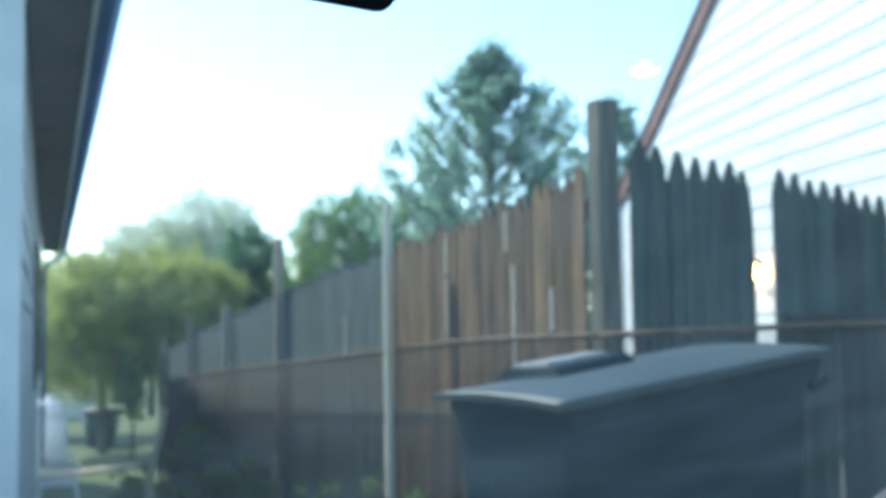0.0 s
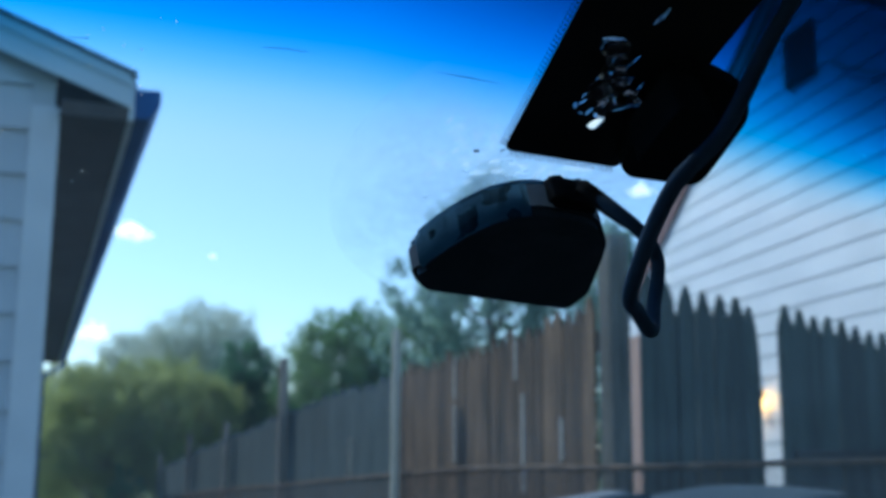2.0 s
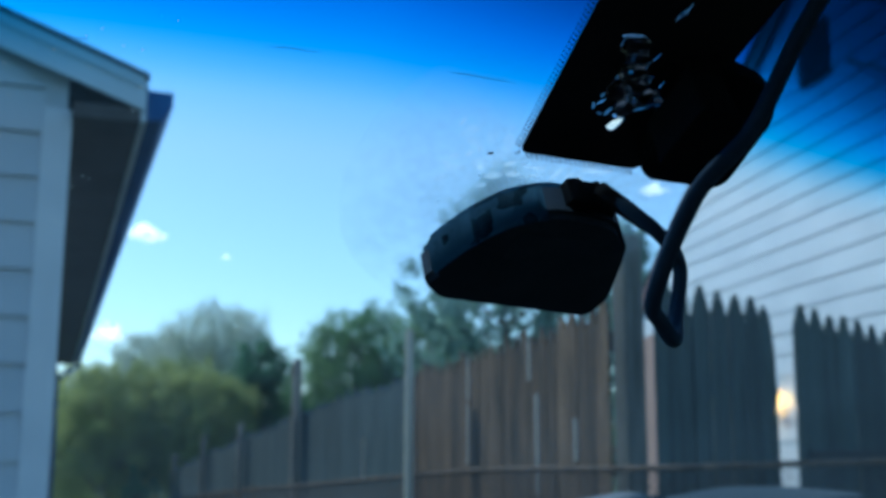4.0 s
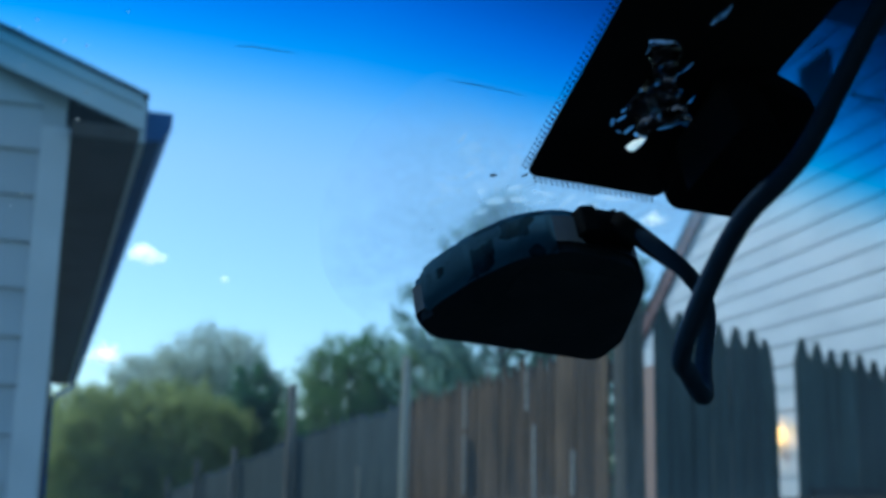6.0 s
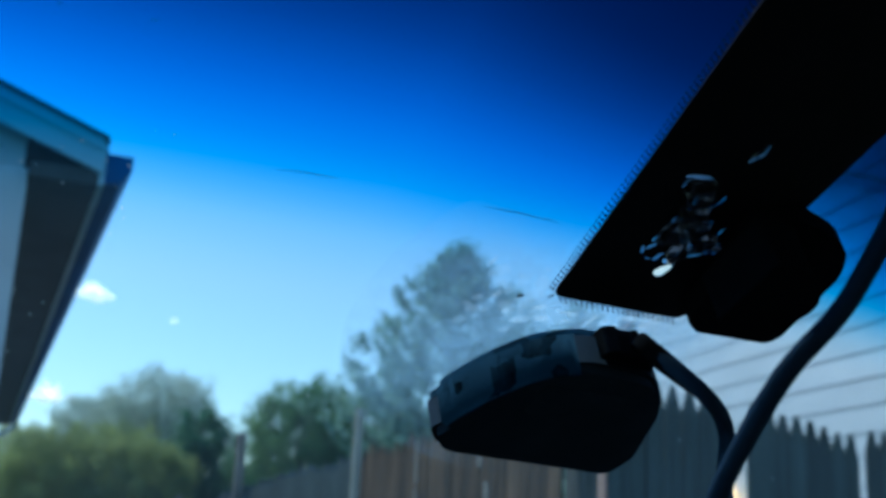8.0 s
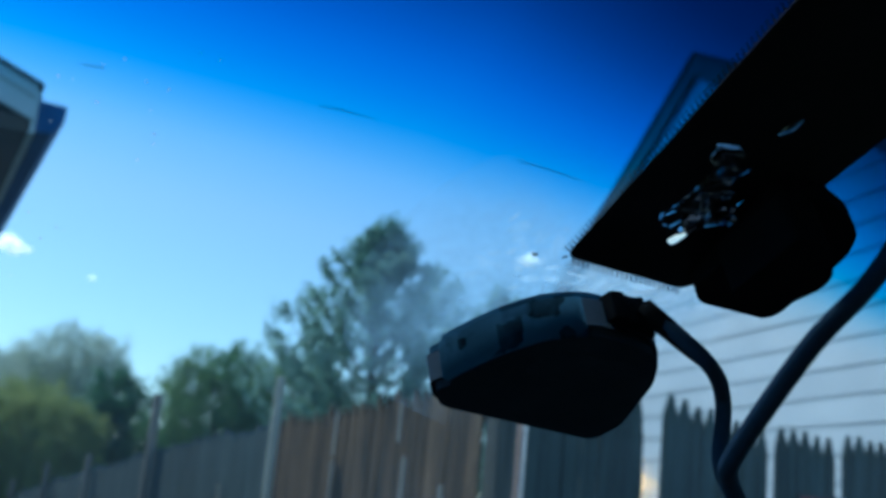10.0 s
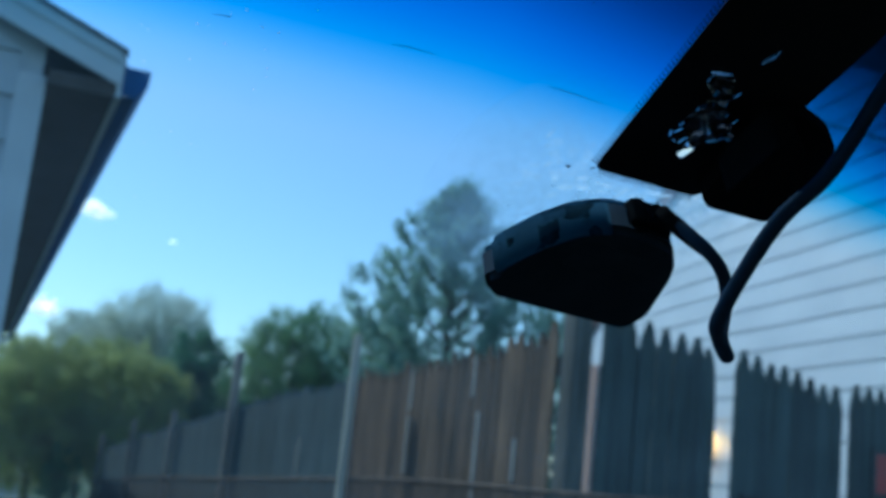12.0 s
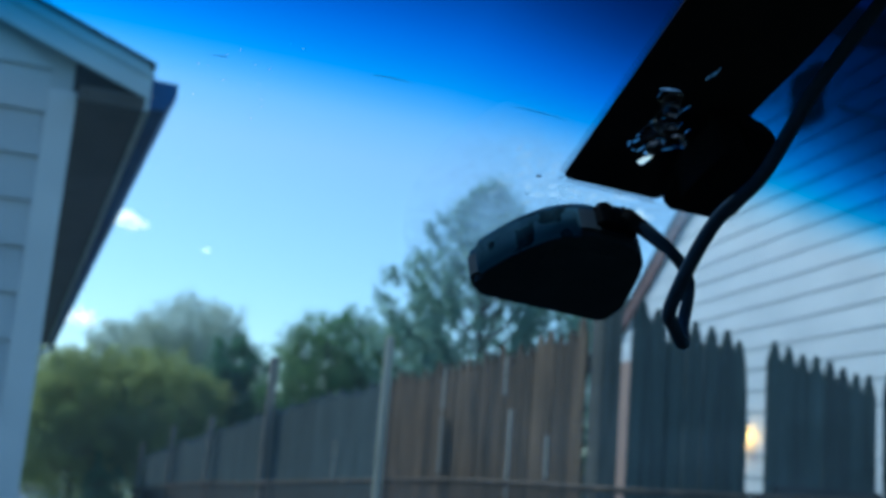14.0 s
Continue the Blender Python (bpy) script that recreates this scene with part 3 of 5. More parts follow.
def residue_flakes():
    """Torn remains of old adhesive between the strip and the device: thin flakes with uneven outlines."""
    bm = bmesh.new()
    for flake in ((-0.0085, -0.0190, 0.0042, 0.0022, 10), (0.0000, -0.0172, 0.0036, 0.0016, 0), (0.0095, -0.0165, 0.0030, 0.0009, 25), (0.0195, -0.0150, 0.0010, 0.0046, -22), (0.0262, -0.0148, 0.0030, 0.0010, 50),
                  (0.0345, -0.0105, 0.0050, 0.0012, 4), (0.0420, -0.0100, 0.0030, 0.0015, 12), (-0.0165, -0.0150, 0.0014, 0.0018, 0), (-0.0120, -0.0262, 0.0024, 0.0012, 40), (-0.0240, -0.0060, 0.0028, 0.0007, 60),
                  (-0.0330, 0.0120, 0.0030, 0.0006, 75), (0.0085, -0.0118, 0.0052, 0.0010, -4), (-0.0045, -0.0105, 0.0030, 0.0010, 30), (0.0310, -0.0165, 0.0022, 0.0016, 0)):
        ring, core = uneven_outline(flake, 1.0, 16), uneven_outline(flake, 0.5, 16)
        hexa([(a, b, 0.0003) for a, b in ring], [(a, b, 0.0006) for a, b in core], bm)
    return bm


def residue_patches():
    """Thin cloudy patches of adhesive side by side between the strip's corner and the device."""
    rng = random.Random(31)
    bm = bmesh.new()
    placed = []
    for _ in range(400):
        a, b, r = rng.triangular(-0.036, 0.046, 0.004), rng.triangular(-0.024, 0.020, -0.011), rng.uniform(0.0012, 0.0060)
        if (a > -0.008 and b > -0.0075) or any(math.hypot(a - p, b - q) < 0.8 * (r + o) for p, q, o in placed):
            continue
        placed.append((a, b, r))
        ring = uneven_outline((a, b, r, r * rng.uniform(0.5, 0.95), rng.uniform(0, 180)), 1.0, 18)
        hexa([(p, q, 0.00012) for p, q in ring], [(p, q, 0.00016) for p, q in ring], bm)
    return bm


part("residue_patch", residue_patches(), M["thin_flake"], car, "thin cloudy patches of adhesive", "stuff").visible_shadow = False
part("residue_flake", residue_flakes(), M["flake"], car, "pale torn flakes of old adhesive", "stuff").visible_shadow = False
for line in ([(-0.118, 0.0405), (-0.110, 0.0412), (-0.098, 0.0407)], [(-0.048, 0.0388), (-0.034, 0.0382), (-0.018, 0.0366)], [(-0.187, 0.0336), (-0.180, 0.0343)]):
    part("scratch", tube(spline([(a, b, 0.0004) for a, b in line], 4), [0.00004, 0.0001, 0.00014, 0.00016, 0.00016, 0.00014, 0.00012, 0.0001, 0.00004][: 4 * (len(line) - 1) + 1], 4), M["black"], car, "fine dark scratch")
rng = random.Random(8)
speck_bm = bmesh.new()
for a, b, r in [(-0.0150, -0.0048, 0.0012), (-0.0142, -0.0045, 0.0008)] + [(rng.uniform(-0.2, 0.2), rng.uniform(-0.25, 0.1), rng.uniform(0.00012, 0.0003)) for _ in range(60)]:
    hexa([(a + r * (1.4 if k % 2 else 1) * math.cos(k * math.pi / 3), b + 0.6 * r * math.sin(k * math.pi / 3), 0.0006) for k in range(6)], [(a + r * math.cos(k * math.pi / 3), b + 0.6 * r * math.sin(k * math.pi / 3), 0.0003) for k in range(6)], speck_bm)
part("speck", speck_bm, M["black"], car, "dark specks of dirt", "stuff")

pale_bm = bmesh.new()
for k in range(46):
    a, b, q = (rng.uniform(-0.215, -0.15), rng.uniform(-0.09, 0.06), rng.uniform(0.00012, 0.00032)) if k < 30 else (rng.uniform(-0.15, 0.2), rng.uniform(-0.2, 0.02), rng.uniform(0.00012, 0.00024))
    hexa([(a + q * math.cos(n * math.pi / 3), b + q * math.sin(n * math.pi / 3), 0.0006) for n in range(6)], [(a + q * math.cos(n * math.pi / 3), b + q * math.sin(n * math.pi / 3), 0.0003) for n in range(6)], pale_bm)
part("dust_grain", pale_bm, M["white_glue"], car, "pale grains of dust", "stuff")

# The rest of the cabin, in car axes put into the screen's.
CABIN = SCREEN.inverted() @ frame_matrix((0.065, 0.35, 0), ACROSS, CAR_AHEAD)
# out of view: a shell added to darken the fittings on the glass
part("headliner", turned(CABIN, box(-0.86, 0.86, -2.2, -0.02, 1.535, 1.56, 0.008)), M["lining"], car, "grey fabric headliner")
roof = box(-0.88, 0.88, -2.24, -0.03, 1.564, 1.60, 0.015)
part("roof", turned(CABIN, roof), M["paint"], car, "dark painted roof")
part("dashboard", turned(CABIN, box(-0.92, 0.92, 0.35, 1.0, 0.55, 0.955, 0.04)), M["dash"], car, "dark moulded dashboard")
part("rear_wall", turned(CABIN, box(-0.9, 0.9, -2.25, -2.2, 0.3, 1.56, 0.01)), M["dash"], car)
part("cabin_floor", turned(CABIN, box(-0.92, 0.92, -2.2, 0.9, 0.25, 0.3)), M["dash"], car)
for side in (-1, 1):
    part("door_panel", turned(CABIN, box(side * 0.95 - 0.03, side * 0.95 + 0.03, -2.2, 0.9, 0.3, 1.0, 0.01)), M["dash"], car)
    part("roof_pillar", turned(CABIN, tube([(side * 0.82, -0.02, 1.54), (side * 0.93, 0.53, 1.25), (side * 1.0, 1.05, 0.95)], 0.035, 8)), M["dash"], car)
    part("roof_pillar", turned(CABIN, box(side * 0.88 - 0.03, side * 0.88 + 0.03, -1.25, -1.05, 0.95, 1.55, 0.01)), M["dash"], car)
part("bonnet", turned(CABIN, hexa([(-0.75, 1.02, 0.55), (0.75, 1.02, 0.55), (0.68, 1.95, 0.45), (-0.68, 1.95, 0.45)], [(-0.72, 1.02, 0.93), (0.72, 1.02, 0.93), (0.62, 1.9, 0.80), (-0.62, 1.9, 0.80)])), M["paint"], car, "dark painted bonnet")


# ---- device pod stuck on the glass, and its cable ----
def build_pod():
    pod = thing("device_pod", SCREEN, "black rounded plastic device stuck on the windscreen with worn grey tape", "dash device")
    line = rounded([(-0.0205, -0.0850), (0.0655, -0.0962), (0.0705, -0.080), (0.0630, -0.042), (0.050, -0.0235), (0.033, -0.0195), (0.016, -0.0175), (-0.001, -0.0245), (-0.014, -0.0395), (-0.0235, -0.0570), (-0.0262, -0.0645), (-0.0232, -0.0672), (-0.0272, -0.0735)], [0.006, 0.005, 0.004, 0.006, 0.006, 0.006, 0.006, 0.006, 0.006, 0.004, 0.001, 0.001, 0.002], 4)
    inner = [(a + (0.02 - a) * 0.03, b + (-0.055 - b) * 0.03) for a, b in line]
    face = [(a + (0.02 - a) * 0.045, b + (-0.055 - b) * 0.045) for a, b in line]
    part("base_pad", slab(inner, -0.004, -0.0012, 0.0006), M["band"], pod, "grey foam adhesive pad")
    part("body", slab(face, -0.0215, -0.0035, 0.002, 3), M["pod_black"], pod)
    bm = bmesh.new()
    k = len(line)
    lo = [bm.verts.new((a, b, 0.0175)) for a, b in line]
    hi = [bm.verts.new((a, b, 0.005)) for a, b in line]
    li = [bm.verts.new((a + (0.02 - a) * 0.05, b + (-0.055 - b) * 0.05, 0.0175)) for a, b in line]
    hj = [bm.verts.new((a + (0.02 - a) * 0.05, b + (-0.055 - b) * 0.05, 0.005)) for a, b in line]
    for i in range(k):
        j = (i + 1) % k
        for quad in ((lo[i], lo[j], hi[j], hi[i]), (hi[i], hi[j], hj[j], hj[i]), (li[j], li[i], lo[i], lo[j])):
            bm.faces.new(quad).smooth = True
    part("rim", bm, M["pod_black"], pod)
    arc = line[33:54]
    bm = bmesh.new()
    grow = lambda p, g, z: (p[0] + (p[0] - 0.02) * g, p[1] + (p[1] + 0.055) * g, z)  # noqa: E731
    rows = [[bm.verts.new(grow(p, 0.006, 0.0045)) for p in arc], [bm.verts.new(grow(p, 0.006, 0.0200)) for p in arc], [bm.verts.new(grow(p, -0.040, 0.0222)) for p in arc]]
    for lower, upper in zip(rows, rows[1:]):
        for i in range(len(arc) - 1):
            bm.faces.new((lower[i], lower[i + 1], upper[i + 1], upper[i])).smooth = True
    bmesh.ops.solidify(bm, geom=bm.faces[:], thickness=0.0004)
    part("tape_band", bm, M["band"], pod, "worn grey tape round the rim")
    part("socket", slab(rounded([(0.020, -0.030), (0.050, -0.032), (0.0475, -0.0200), (0.0385, -0.0130), (0.0370, -0.0148), (0.0305, -0.0142), (0.0292, -0.0122), (0.0238, -0.0135)], 0.001, 3), -0.0150, -0.003, 0.001), M["matt_black"], pod, "black cable socket with a ridged clip")
    part("name_plate", slab(rounded([(0.002, -0.050), (0.046, -0.054), (0.048, -0.034), (0.004, -0.030)], 0.003, 3), -0.0222, -0.0214, 0.0003), M["pod_black"], pod)


build_pod()
CABLE = [(0.0384, -0.0133, 0.0085), (0.0532, -0.0038, 0.0364), (0.0718, -0.0199, 0.0420), (0.0640, -0.0225, 0.0668), (0.0430, 0.0010, 0.0945), (0.0325, 0.0110, 0.0932), (0.0195, 0.0302, 0.0950), (0.0181, 0.0720, 0.0823), (0.0389, 0.0874, 0.0627), (0.0519, 0.1187, 0.0378), (0.0787, 0.1499, 0.0038)]
cord = thing("power_cable", SCREEN, "thick black cable looping from the device up past the sensor cover", "cable")
part("cord", smooth(tube(spline(CABLE, 10), 0.0032, 14)), M["cable"], cord)
part("strain_relief", smooth(tube(spline(CABLE[:2], 5), [0.0042, 0.0042, 0.0041, 0.0039, 0.0036, 0.0031], 12)), M["matt_black"], cord, "ribbed black strain relief")


# ---- lap siding ----
def lap_course(x0, x1, x0t, x1t, z0, z1, thick=0.016):
    """One board of lap siding on the plane y=0, facing -y, with ends cut to a slope."""
    return hexa([(x0, 0.0, z0), (x0, -thick, z0), (x1, -thick, z0), (x1, 0.0, z0)], [(x0t, 0.0, z1), (x0t, -0.003, z1), (x1t, -0.003, z1), (x1t, 0.0, z1)])


# ---- the white house beside the drive ----
def build_left_house():
    turn = radians(19.8)
    house = thing("white_house", Matrix.Translation((-1.371, 5.214, 0)) @ Matrix.Rotation(turn, 4, "Z"), "white lap-sided house with brown soffit and blue-grey gutter", "house")
    # local x along the gable to the right, y along the side away; the gutter's corner is at x = 0, y = 0, z = 3.03
    wall_x, eave, slope, width, deep = -0.47, 2.90, 0.365, 6.4, 17.0
    wall_top = 3.09
    y0 = 0.10
    ridge = wall_x - width / 2
    core = bmesh.new()
    prof = [(wall_x - 0.02, -1.2), (wall_x - 0.02, wall_top), (ridge, wall_top + slope * width / 2), (wall_x - width, wall_top), (wall_x - width, -1.2)]
    hexa([(x, y0 + 0.002, z) for x, z in prof], [(x, deep, z) for x, z in prof], core)
    bmesh.ops.recalc_face_normals(core, faces=core.faces[:])
    wall = part("wall", core, M["shaded_siding"], house, "white clapboard wall")
    z = 1.02
    while z < wall_top + slope * width / 2 - 0.1:
        top = z + 0.222
        def right(h):
            return min(wall_x - 0.13, ridge + (wall_top + slope * width / 2 - h) / slope)
        part("siding_board", turned(Matrix.Translation((0, y0, 0)), lap_course(wall_x - width, right(z), wall_x - width, right(top), z, top - 0.004, 0.026)), M["shaded_siding"], wall)
        z = top
    for k in range(18):
        z0 = -1.0 + k * 0.222
        if z0 < eave - 0.05:
            bm = lap_course(0.0, deep - y0, 0.0, deep - y0, z0, min(z0 + 0.218, eave), 0.020)
            part("siding_board", turned(Matrix.Translation((wall_x - 0.02, y0 + 0.0, 0)) @ Matrix.Rotation(radians(90), 4, "Z"), bm), M["shaded_siding"], wall)
    part("corner_board", box(wall_x - 0.13, wall_x + 0.005, y0 - 0.028, y0 + 0.10, -1.2, eave + 0.02, 0.006), M["white_trim"], house, "white corner board")
    # brick below the boards
    base = part("brick_base", box(wall_x - width, wall_x - 0.14, y0 - 0.01, y0 + 0.05, -1.0, 1.0), M["mortar"], house, "dark brick wainscot")
    bm = box(0, 0.2, -0.03, 0, 0, 0.062, 0.004)
    brick = bpy.data.meshes.new("brick")
    bm.to_mesh(brick)
    bm.free()
    brick.materials.append(M["brick"])
    for row in range(12):
        for col in range(7):
            piece("brick", brick, base, Matrix.Translation((wall_x - 0.36 - col * 0.21 - (0.105 if row % 2 else 0), y0 - 0.012, 0.93 - row * 0.073)))
    # roof, rake boards, soffit, fascia and gutter
    top = lambda x: 3.09 + slope * (-0.14 - x)  # noqa: E731
    bm = bmesh.new()
    hexa([(-0.12, -0.05, top(-0.12) + 0.005), (-0.12, deep + 0.2, top(-0.12) + 0.005), (ridge, deep + 0.2, top(ridge) + 0.005), (ridge, -0.05, top(ridge) + 0.005)], [(-0.125, -0.05, top(-0.12) + 0.022), (-0.125, deep + 0.2, top(-0.12) + 0.022), (ridge, deep + 0.2, top(ridge) + 0.04), (ridge, -0.05, top(ridge) + 0.04)], bm)
    far = wall_x - width - 0.47
    hexa([(ridge, -0.05, top(ridge) + 0.005), (ridge, deep + 0.2, top(ridge) + 0.005), (far, deep + 0.2, top(0) + 0.005), (far, -0.05, top(0) + 0.005)], [(ridge, -0.05, top(ridge) + 0.04), (ridge, deep + 0.2, top(ridge) + 0.04), (far, deep + 0.2, top(0) + 0.04), (far, -0.05, top(0) + 0.04)], bm)
    part("roof", bm, M["shingle"], house, "dark shingle roof")
    part("rake_board", hexa([(-0.14, -0.02, top(-0.14) - 0.165), (-0.14, 0.0, top(-0.14) - 0.165), (ridge, 0.0, top(ridge) - 0.165), (ridge, -0.02, top(ridge) - 0.165)], [(-0.14, -0.02, top(-0.14)), (-0.14, 0.0, top(-0.14)), (ridge, 0.0, top(ridge)), (ridge, -0.02, top(ridge))]), M["white_trim"], house, "white sloping rake board")
    part("rake_trim", hexa([(-0.15, -0.035, top(-0.14) - 0.055), (-0.15, -0.02, top(-0.14) - 0.055), (ridge, -0.02, top(ridge) - 0.055), (ridge, -0.035, top(ridge) - 0.055)], [(-0.15, -0.035, top(-0.14) + 0.004), (-0.15, -0.02, top(-0.14) + 0.004), (ridge, -0.02, top(ridge) + 0.004), (ridge, -0.035, top(ridge) + 0.004)]), M["white_trim"], house)
    part("soffit", box(wall_x, -0.15, 0.02, deep, 2.88, 2.895), M["soffit"], house, "dark brown soffit")
    part("soffit_end", box(wall_x + 0.006, -0.15, 0.001, 0.02, 2.868, 2.94), M["soffit"], house)
    part("fascia", box(-0.15, -0.125, 0.0, deep, 2.868, 3.075), M["white_trim"], house, "white fascia board")
    prof = [(-0.124, 2.880), (-0.124, 3.055), (-0.118, 3.055), (-0.118, 2.888), (-0.060, 2.888), (-0.014, 2.960), (-0.012, 3.03), (0.0, 3.03), (-0.002, 2.956), (-0.052, 2.880)]
    gut = hexa([(x, 0.0, z) for x, z in prof], [(x, deep, z) for x, z in prof])
    bmesh.ops.recalc_face_normals(gut, faces=gut.faces[:])
    part("gutter", gut, M["gutter"], house, "blue-grey metal gutter")
    side = wall_x - 0.001
    for y in (7.2, 11.8):
        window = part("window", box(side, side + 0.022, y - 0.48, y + 0.48, 0.75, 2.15, 0.006), M["white_trim"], house, "white window frame in the side wall")
        part("pane", box(side + 0.0225, side + 0.024, y - 0.42, y + 0.42, 0.82, 2.08), M["dark_glass"], window, "dark window glass")
        for way in (-1, 1):
            shutter = part("shutter", box(side, side + 0.022, y + way * 0.76 - 0.24, y + way * 0.76 + 0.24, 0.72, 2.18, 0.006), M["dark_louvre"], house, "dark louvred shutter")
            bm = bmesh.new()
            for k in range(14):
                box(side + 0.0222, side + 0.026, y + way * 0.76 - 0.19, y + way * 0.76 + 0.19, 0.80 + k * 0.095, 0.86 + k * 0.095, 0, bm)
            part("slat", bm, M["dark_louvre"], shutter, "", "stuff")
    for y in (deep - 0.35,):
        spout = part("downspout", smooth(tube(spline([(-0.075, y, 2.885), (-0.085, y, 2.80), (-0.30, y, 2.68), (wall_x + 0.05, y, 2.52), (wall_x + 0.05, y, 2.2)], 4), 0.036, 8)), M["gutter"], house, "dark blue metal downspout")
        part("downpipe", tube([(wall_x + 0.05, y, 2.21), (wall_x + 0.05, y, -1.1)], 0.036, 8), M["gutter"], spout)
        for z in (1.9, 0.9, -0.1):
            part("bracket", box(wall_x + 0.004, wall_x + 0.095, y - 0.045, y + 0.045, z, z + 0.03), M["gutter"], spout)
    part("gutter_end", hexa([(x, -0.004, z) for x, z in ((-0.123, 2.882), (-0.053, 2.882), (-0.004, 2.956), (-0.003, 3.03), (-0.123, 3.03))], [(x, 0.0, z) for x, z in ((-0.123, 2.882), (-0.053, 2.882), (-0.004, 2.956), (-0.003, 3.03), (-0.123, 3.03))]), M["gutter"], house)


build_left_house()


# ---- the gabled house behind the fence ----
def build_right_house():
    head = radians(9.5)
    base = Vector((3.26, 11.0, 0))
    way = Vector((-math.sin(head), math.cos(head), 0))      # along the wall, away
    # local x runs towards the camera's end, y into the house, so that the wall faces -y
    house = thing("gabled_house", frame_matrix(base, -way, Vector((way.y, -way.x, 0))), "white lap-sided gabled house with red-brown rake trim behind the fence", "house")
    far, near, peak_x, peak, slope = -4.25, 5.14, 0.93, 5.95, 0.571
    eave = peak - slope * (near - peak_x)
    eave_far = peak - slope * (peak_x - far)
    prof = [(far, -1.0), (near, -1.0), (near, eave), (peak_x, peak), (far, eave_far)]
    core = hexa([(x, 0.002, z) for x, z in prof], [(x, 7.0, z) for x, z in prof])
    bmesh.ops.recalc_face_normals(core, faces=core.faces[:])
    wall = part("wall", core, M["white_siding"], house, "white clapboard gable wall")
    z, step = 0.1, 0.212
    while z < peak - 0.1:
        h = min(z + step, peak - 0.02)
        lo = (max(far, peak_x - (peak - z) / slope), min(near, peak_x + (peak - z) / slope))
        hi = (max(far, peak_x - (peak - h) / slope), min(near, peak_x + (peak - h) / slope))
        part("siding_board", lap_course(lo[0], lo[1], hi[0], hi[1], z, h - 0.004, 0.0145), M["white_siding"], wall)
        z += step
    for end, name in ((far, "rake_board"), (near, "rake_board")):
        s = 1 if end > peak_x else -1
        over = s * 0.25
        z_end = peak - slope * abs(end + over - peak_x)
        part(name, hexa([(peak_x, -0.06, peak - 0.13), (peak_x, -0.005, peak - 0.13), (end + over, -0.005, z_end - 0.13), (end + over, -0.06, z_end - 0.13)], [(peak_x, -0.06, peak + 0.08), (peak_x, -0.005, peak + 0.08), (end + over, -0.005, z_end + 0.08), (end + over, -0.06, z_end + 0.08)]), M["rake"], house, "red-brown rake board")
        part("roof_slope", hexa([(peak_x, -0.08, peak + 0.085), (end + over, -0.08, z_end + 0.085), (end + over, 7.2, z_end + 0.085), (peak_x, 7.2, peak + 0.085)], [(peak_x, -0.08, peak + 0.13), (end + over, -0.08, z_end + 0.13), (end + over, 7.2, z_end + 0.13), (peak_x, 7.2, peak + 0.13)]), M["shingle"], house, "dark shingle roof slope")
    part("corner_board", box(far - 0.02, far + 0.12, -0.035, 0.1, -1.0, eave_far + 0.02, 0.006), M["white_trim"], house, "white corner board")
    part("upright_board", box(-3.77, -3.30, -0.05, -0.008, -1.0, 2.78, 0.006), M["pink_board"], house, "pale pinkish upright board beside the corner")
    vent = part("gable_vent", box(0.84, 1.38, -0.05, 0.0, 4.72, 5.26, 0.008), M["dark_louvre"], house, "dark louvred gable vent")
    for k in range(6):
        part("louvre", turned(Matrix.Translation((1.11, -0.055, 4.78 + k * 0.085)) @ Matrix.Rotation(radians(35), 4, "X"), box(-0.23, 0.23, -0.03, 0.03, -0.005, 0.005)), M["dark_louvre"], vent)
    part("service_wire", tube(spline([(1.78, -0.02, 4.68), (1.84, -0.09, 4.64), (2.36, -0.09, 4.39), (3.2, -0.1, 4.02)], 6), 0.012, 6), M["dark_louvre"], house, "dark service wire")
    lamp = thing("wall_lantern", frame_matrix(base + Vector((0, 0, 1.60)), -way, Vector((way.y, -way.x, 0))), "lit warm wall lantern on the white siding", "wall lamp")
    part("back_plate", box(-0.03, 0.03, -0.04, -0.022, 0.20, 0.30, 0.006), M["lamp_metal"], lamp)
    part("arm", tube(spline([(0, -0.04, 0.28), (0, -0.08, 0.33), (0, -0.11, 0.30)], 5), 0.008, 8), M["lamp_metal"], lamp)
    ring = lambda r, z: [(r * math.cos(k * math.pi / 6), -0.11 + r * math.sin(k * math.pi / 6), z) for k in range(12)]  # noqa: E731
    part("cap", hexa(ring(0.07, 0.262), ring(0.015, 0.31)), M["lamp_metal"], lamp, "dark lantern cap")
    profile = [(0.03, 0.11), (0.058, 0.14), (0.07, 0.185), (0.064, 0.23), (0.05, 0.26)]
    part("globe", smooth(tube([(0, -0.11, z) for _, z in profile], [r for r, _ in profile], 14)), M["lamp_glow"], lamp, "glowing warm glass")


build_right_house()


# ---- fences ----
def picket_mesh(name, width, mat, tip, thick=0.018, tall=2.6):
    """A picket with its pointed top at z = 0."""
    w = width / 2
    prof = [(-w, -tall), (w, -tall), (w, -tip), (w * 0.62, -tip * 0.52), (w * 0.2, -0.006), (0, 0), (-w * 0.2, -0.006), (-w * 0.62, -tip * 0.52), (-w, -tip)]
    bm = hexa([(x, 0, z) for x, z in prof], [(x, thick, z) for x, z in prof])
    bmesh.ops.recalc_face_normals(bm, faces=bm.faces[:])
    me = bpy.data.meshes.new(name)
    bm.to_mesh(me)
    bm.free()
    me.materials.append(mat)
    return me


FENCE_AWAY, FENCE_RIGHT = Vector((-0.427, 0.904, 0)), Vector((0.904, 0.427, 0))
CORNER_POST = Vector((0.811, 5.388, 0))


def along(table, s):
    return float(np.interp(s, [a for a, _ in table], [b for _, b in table]))


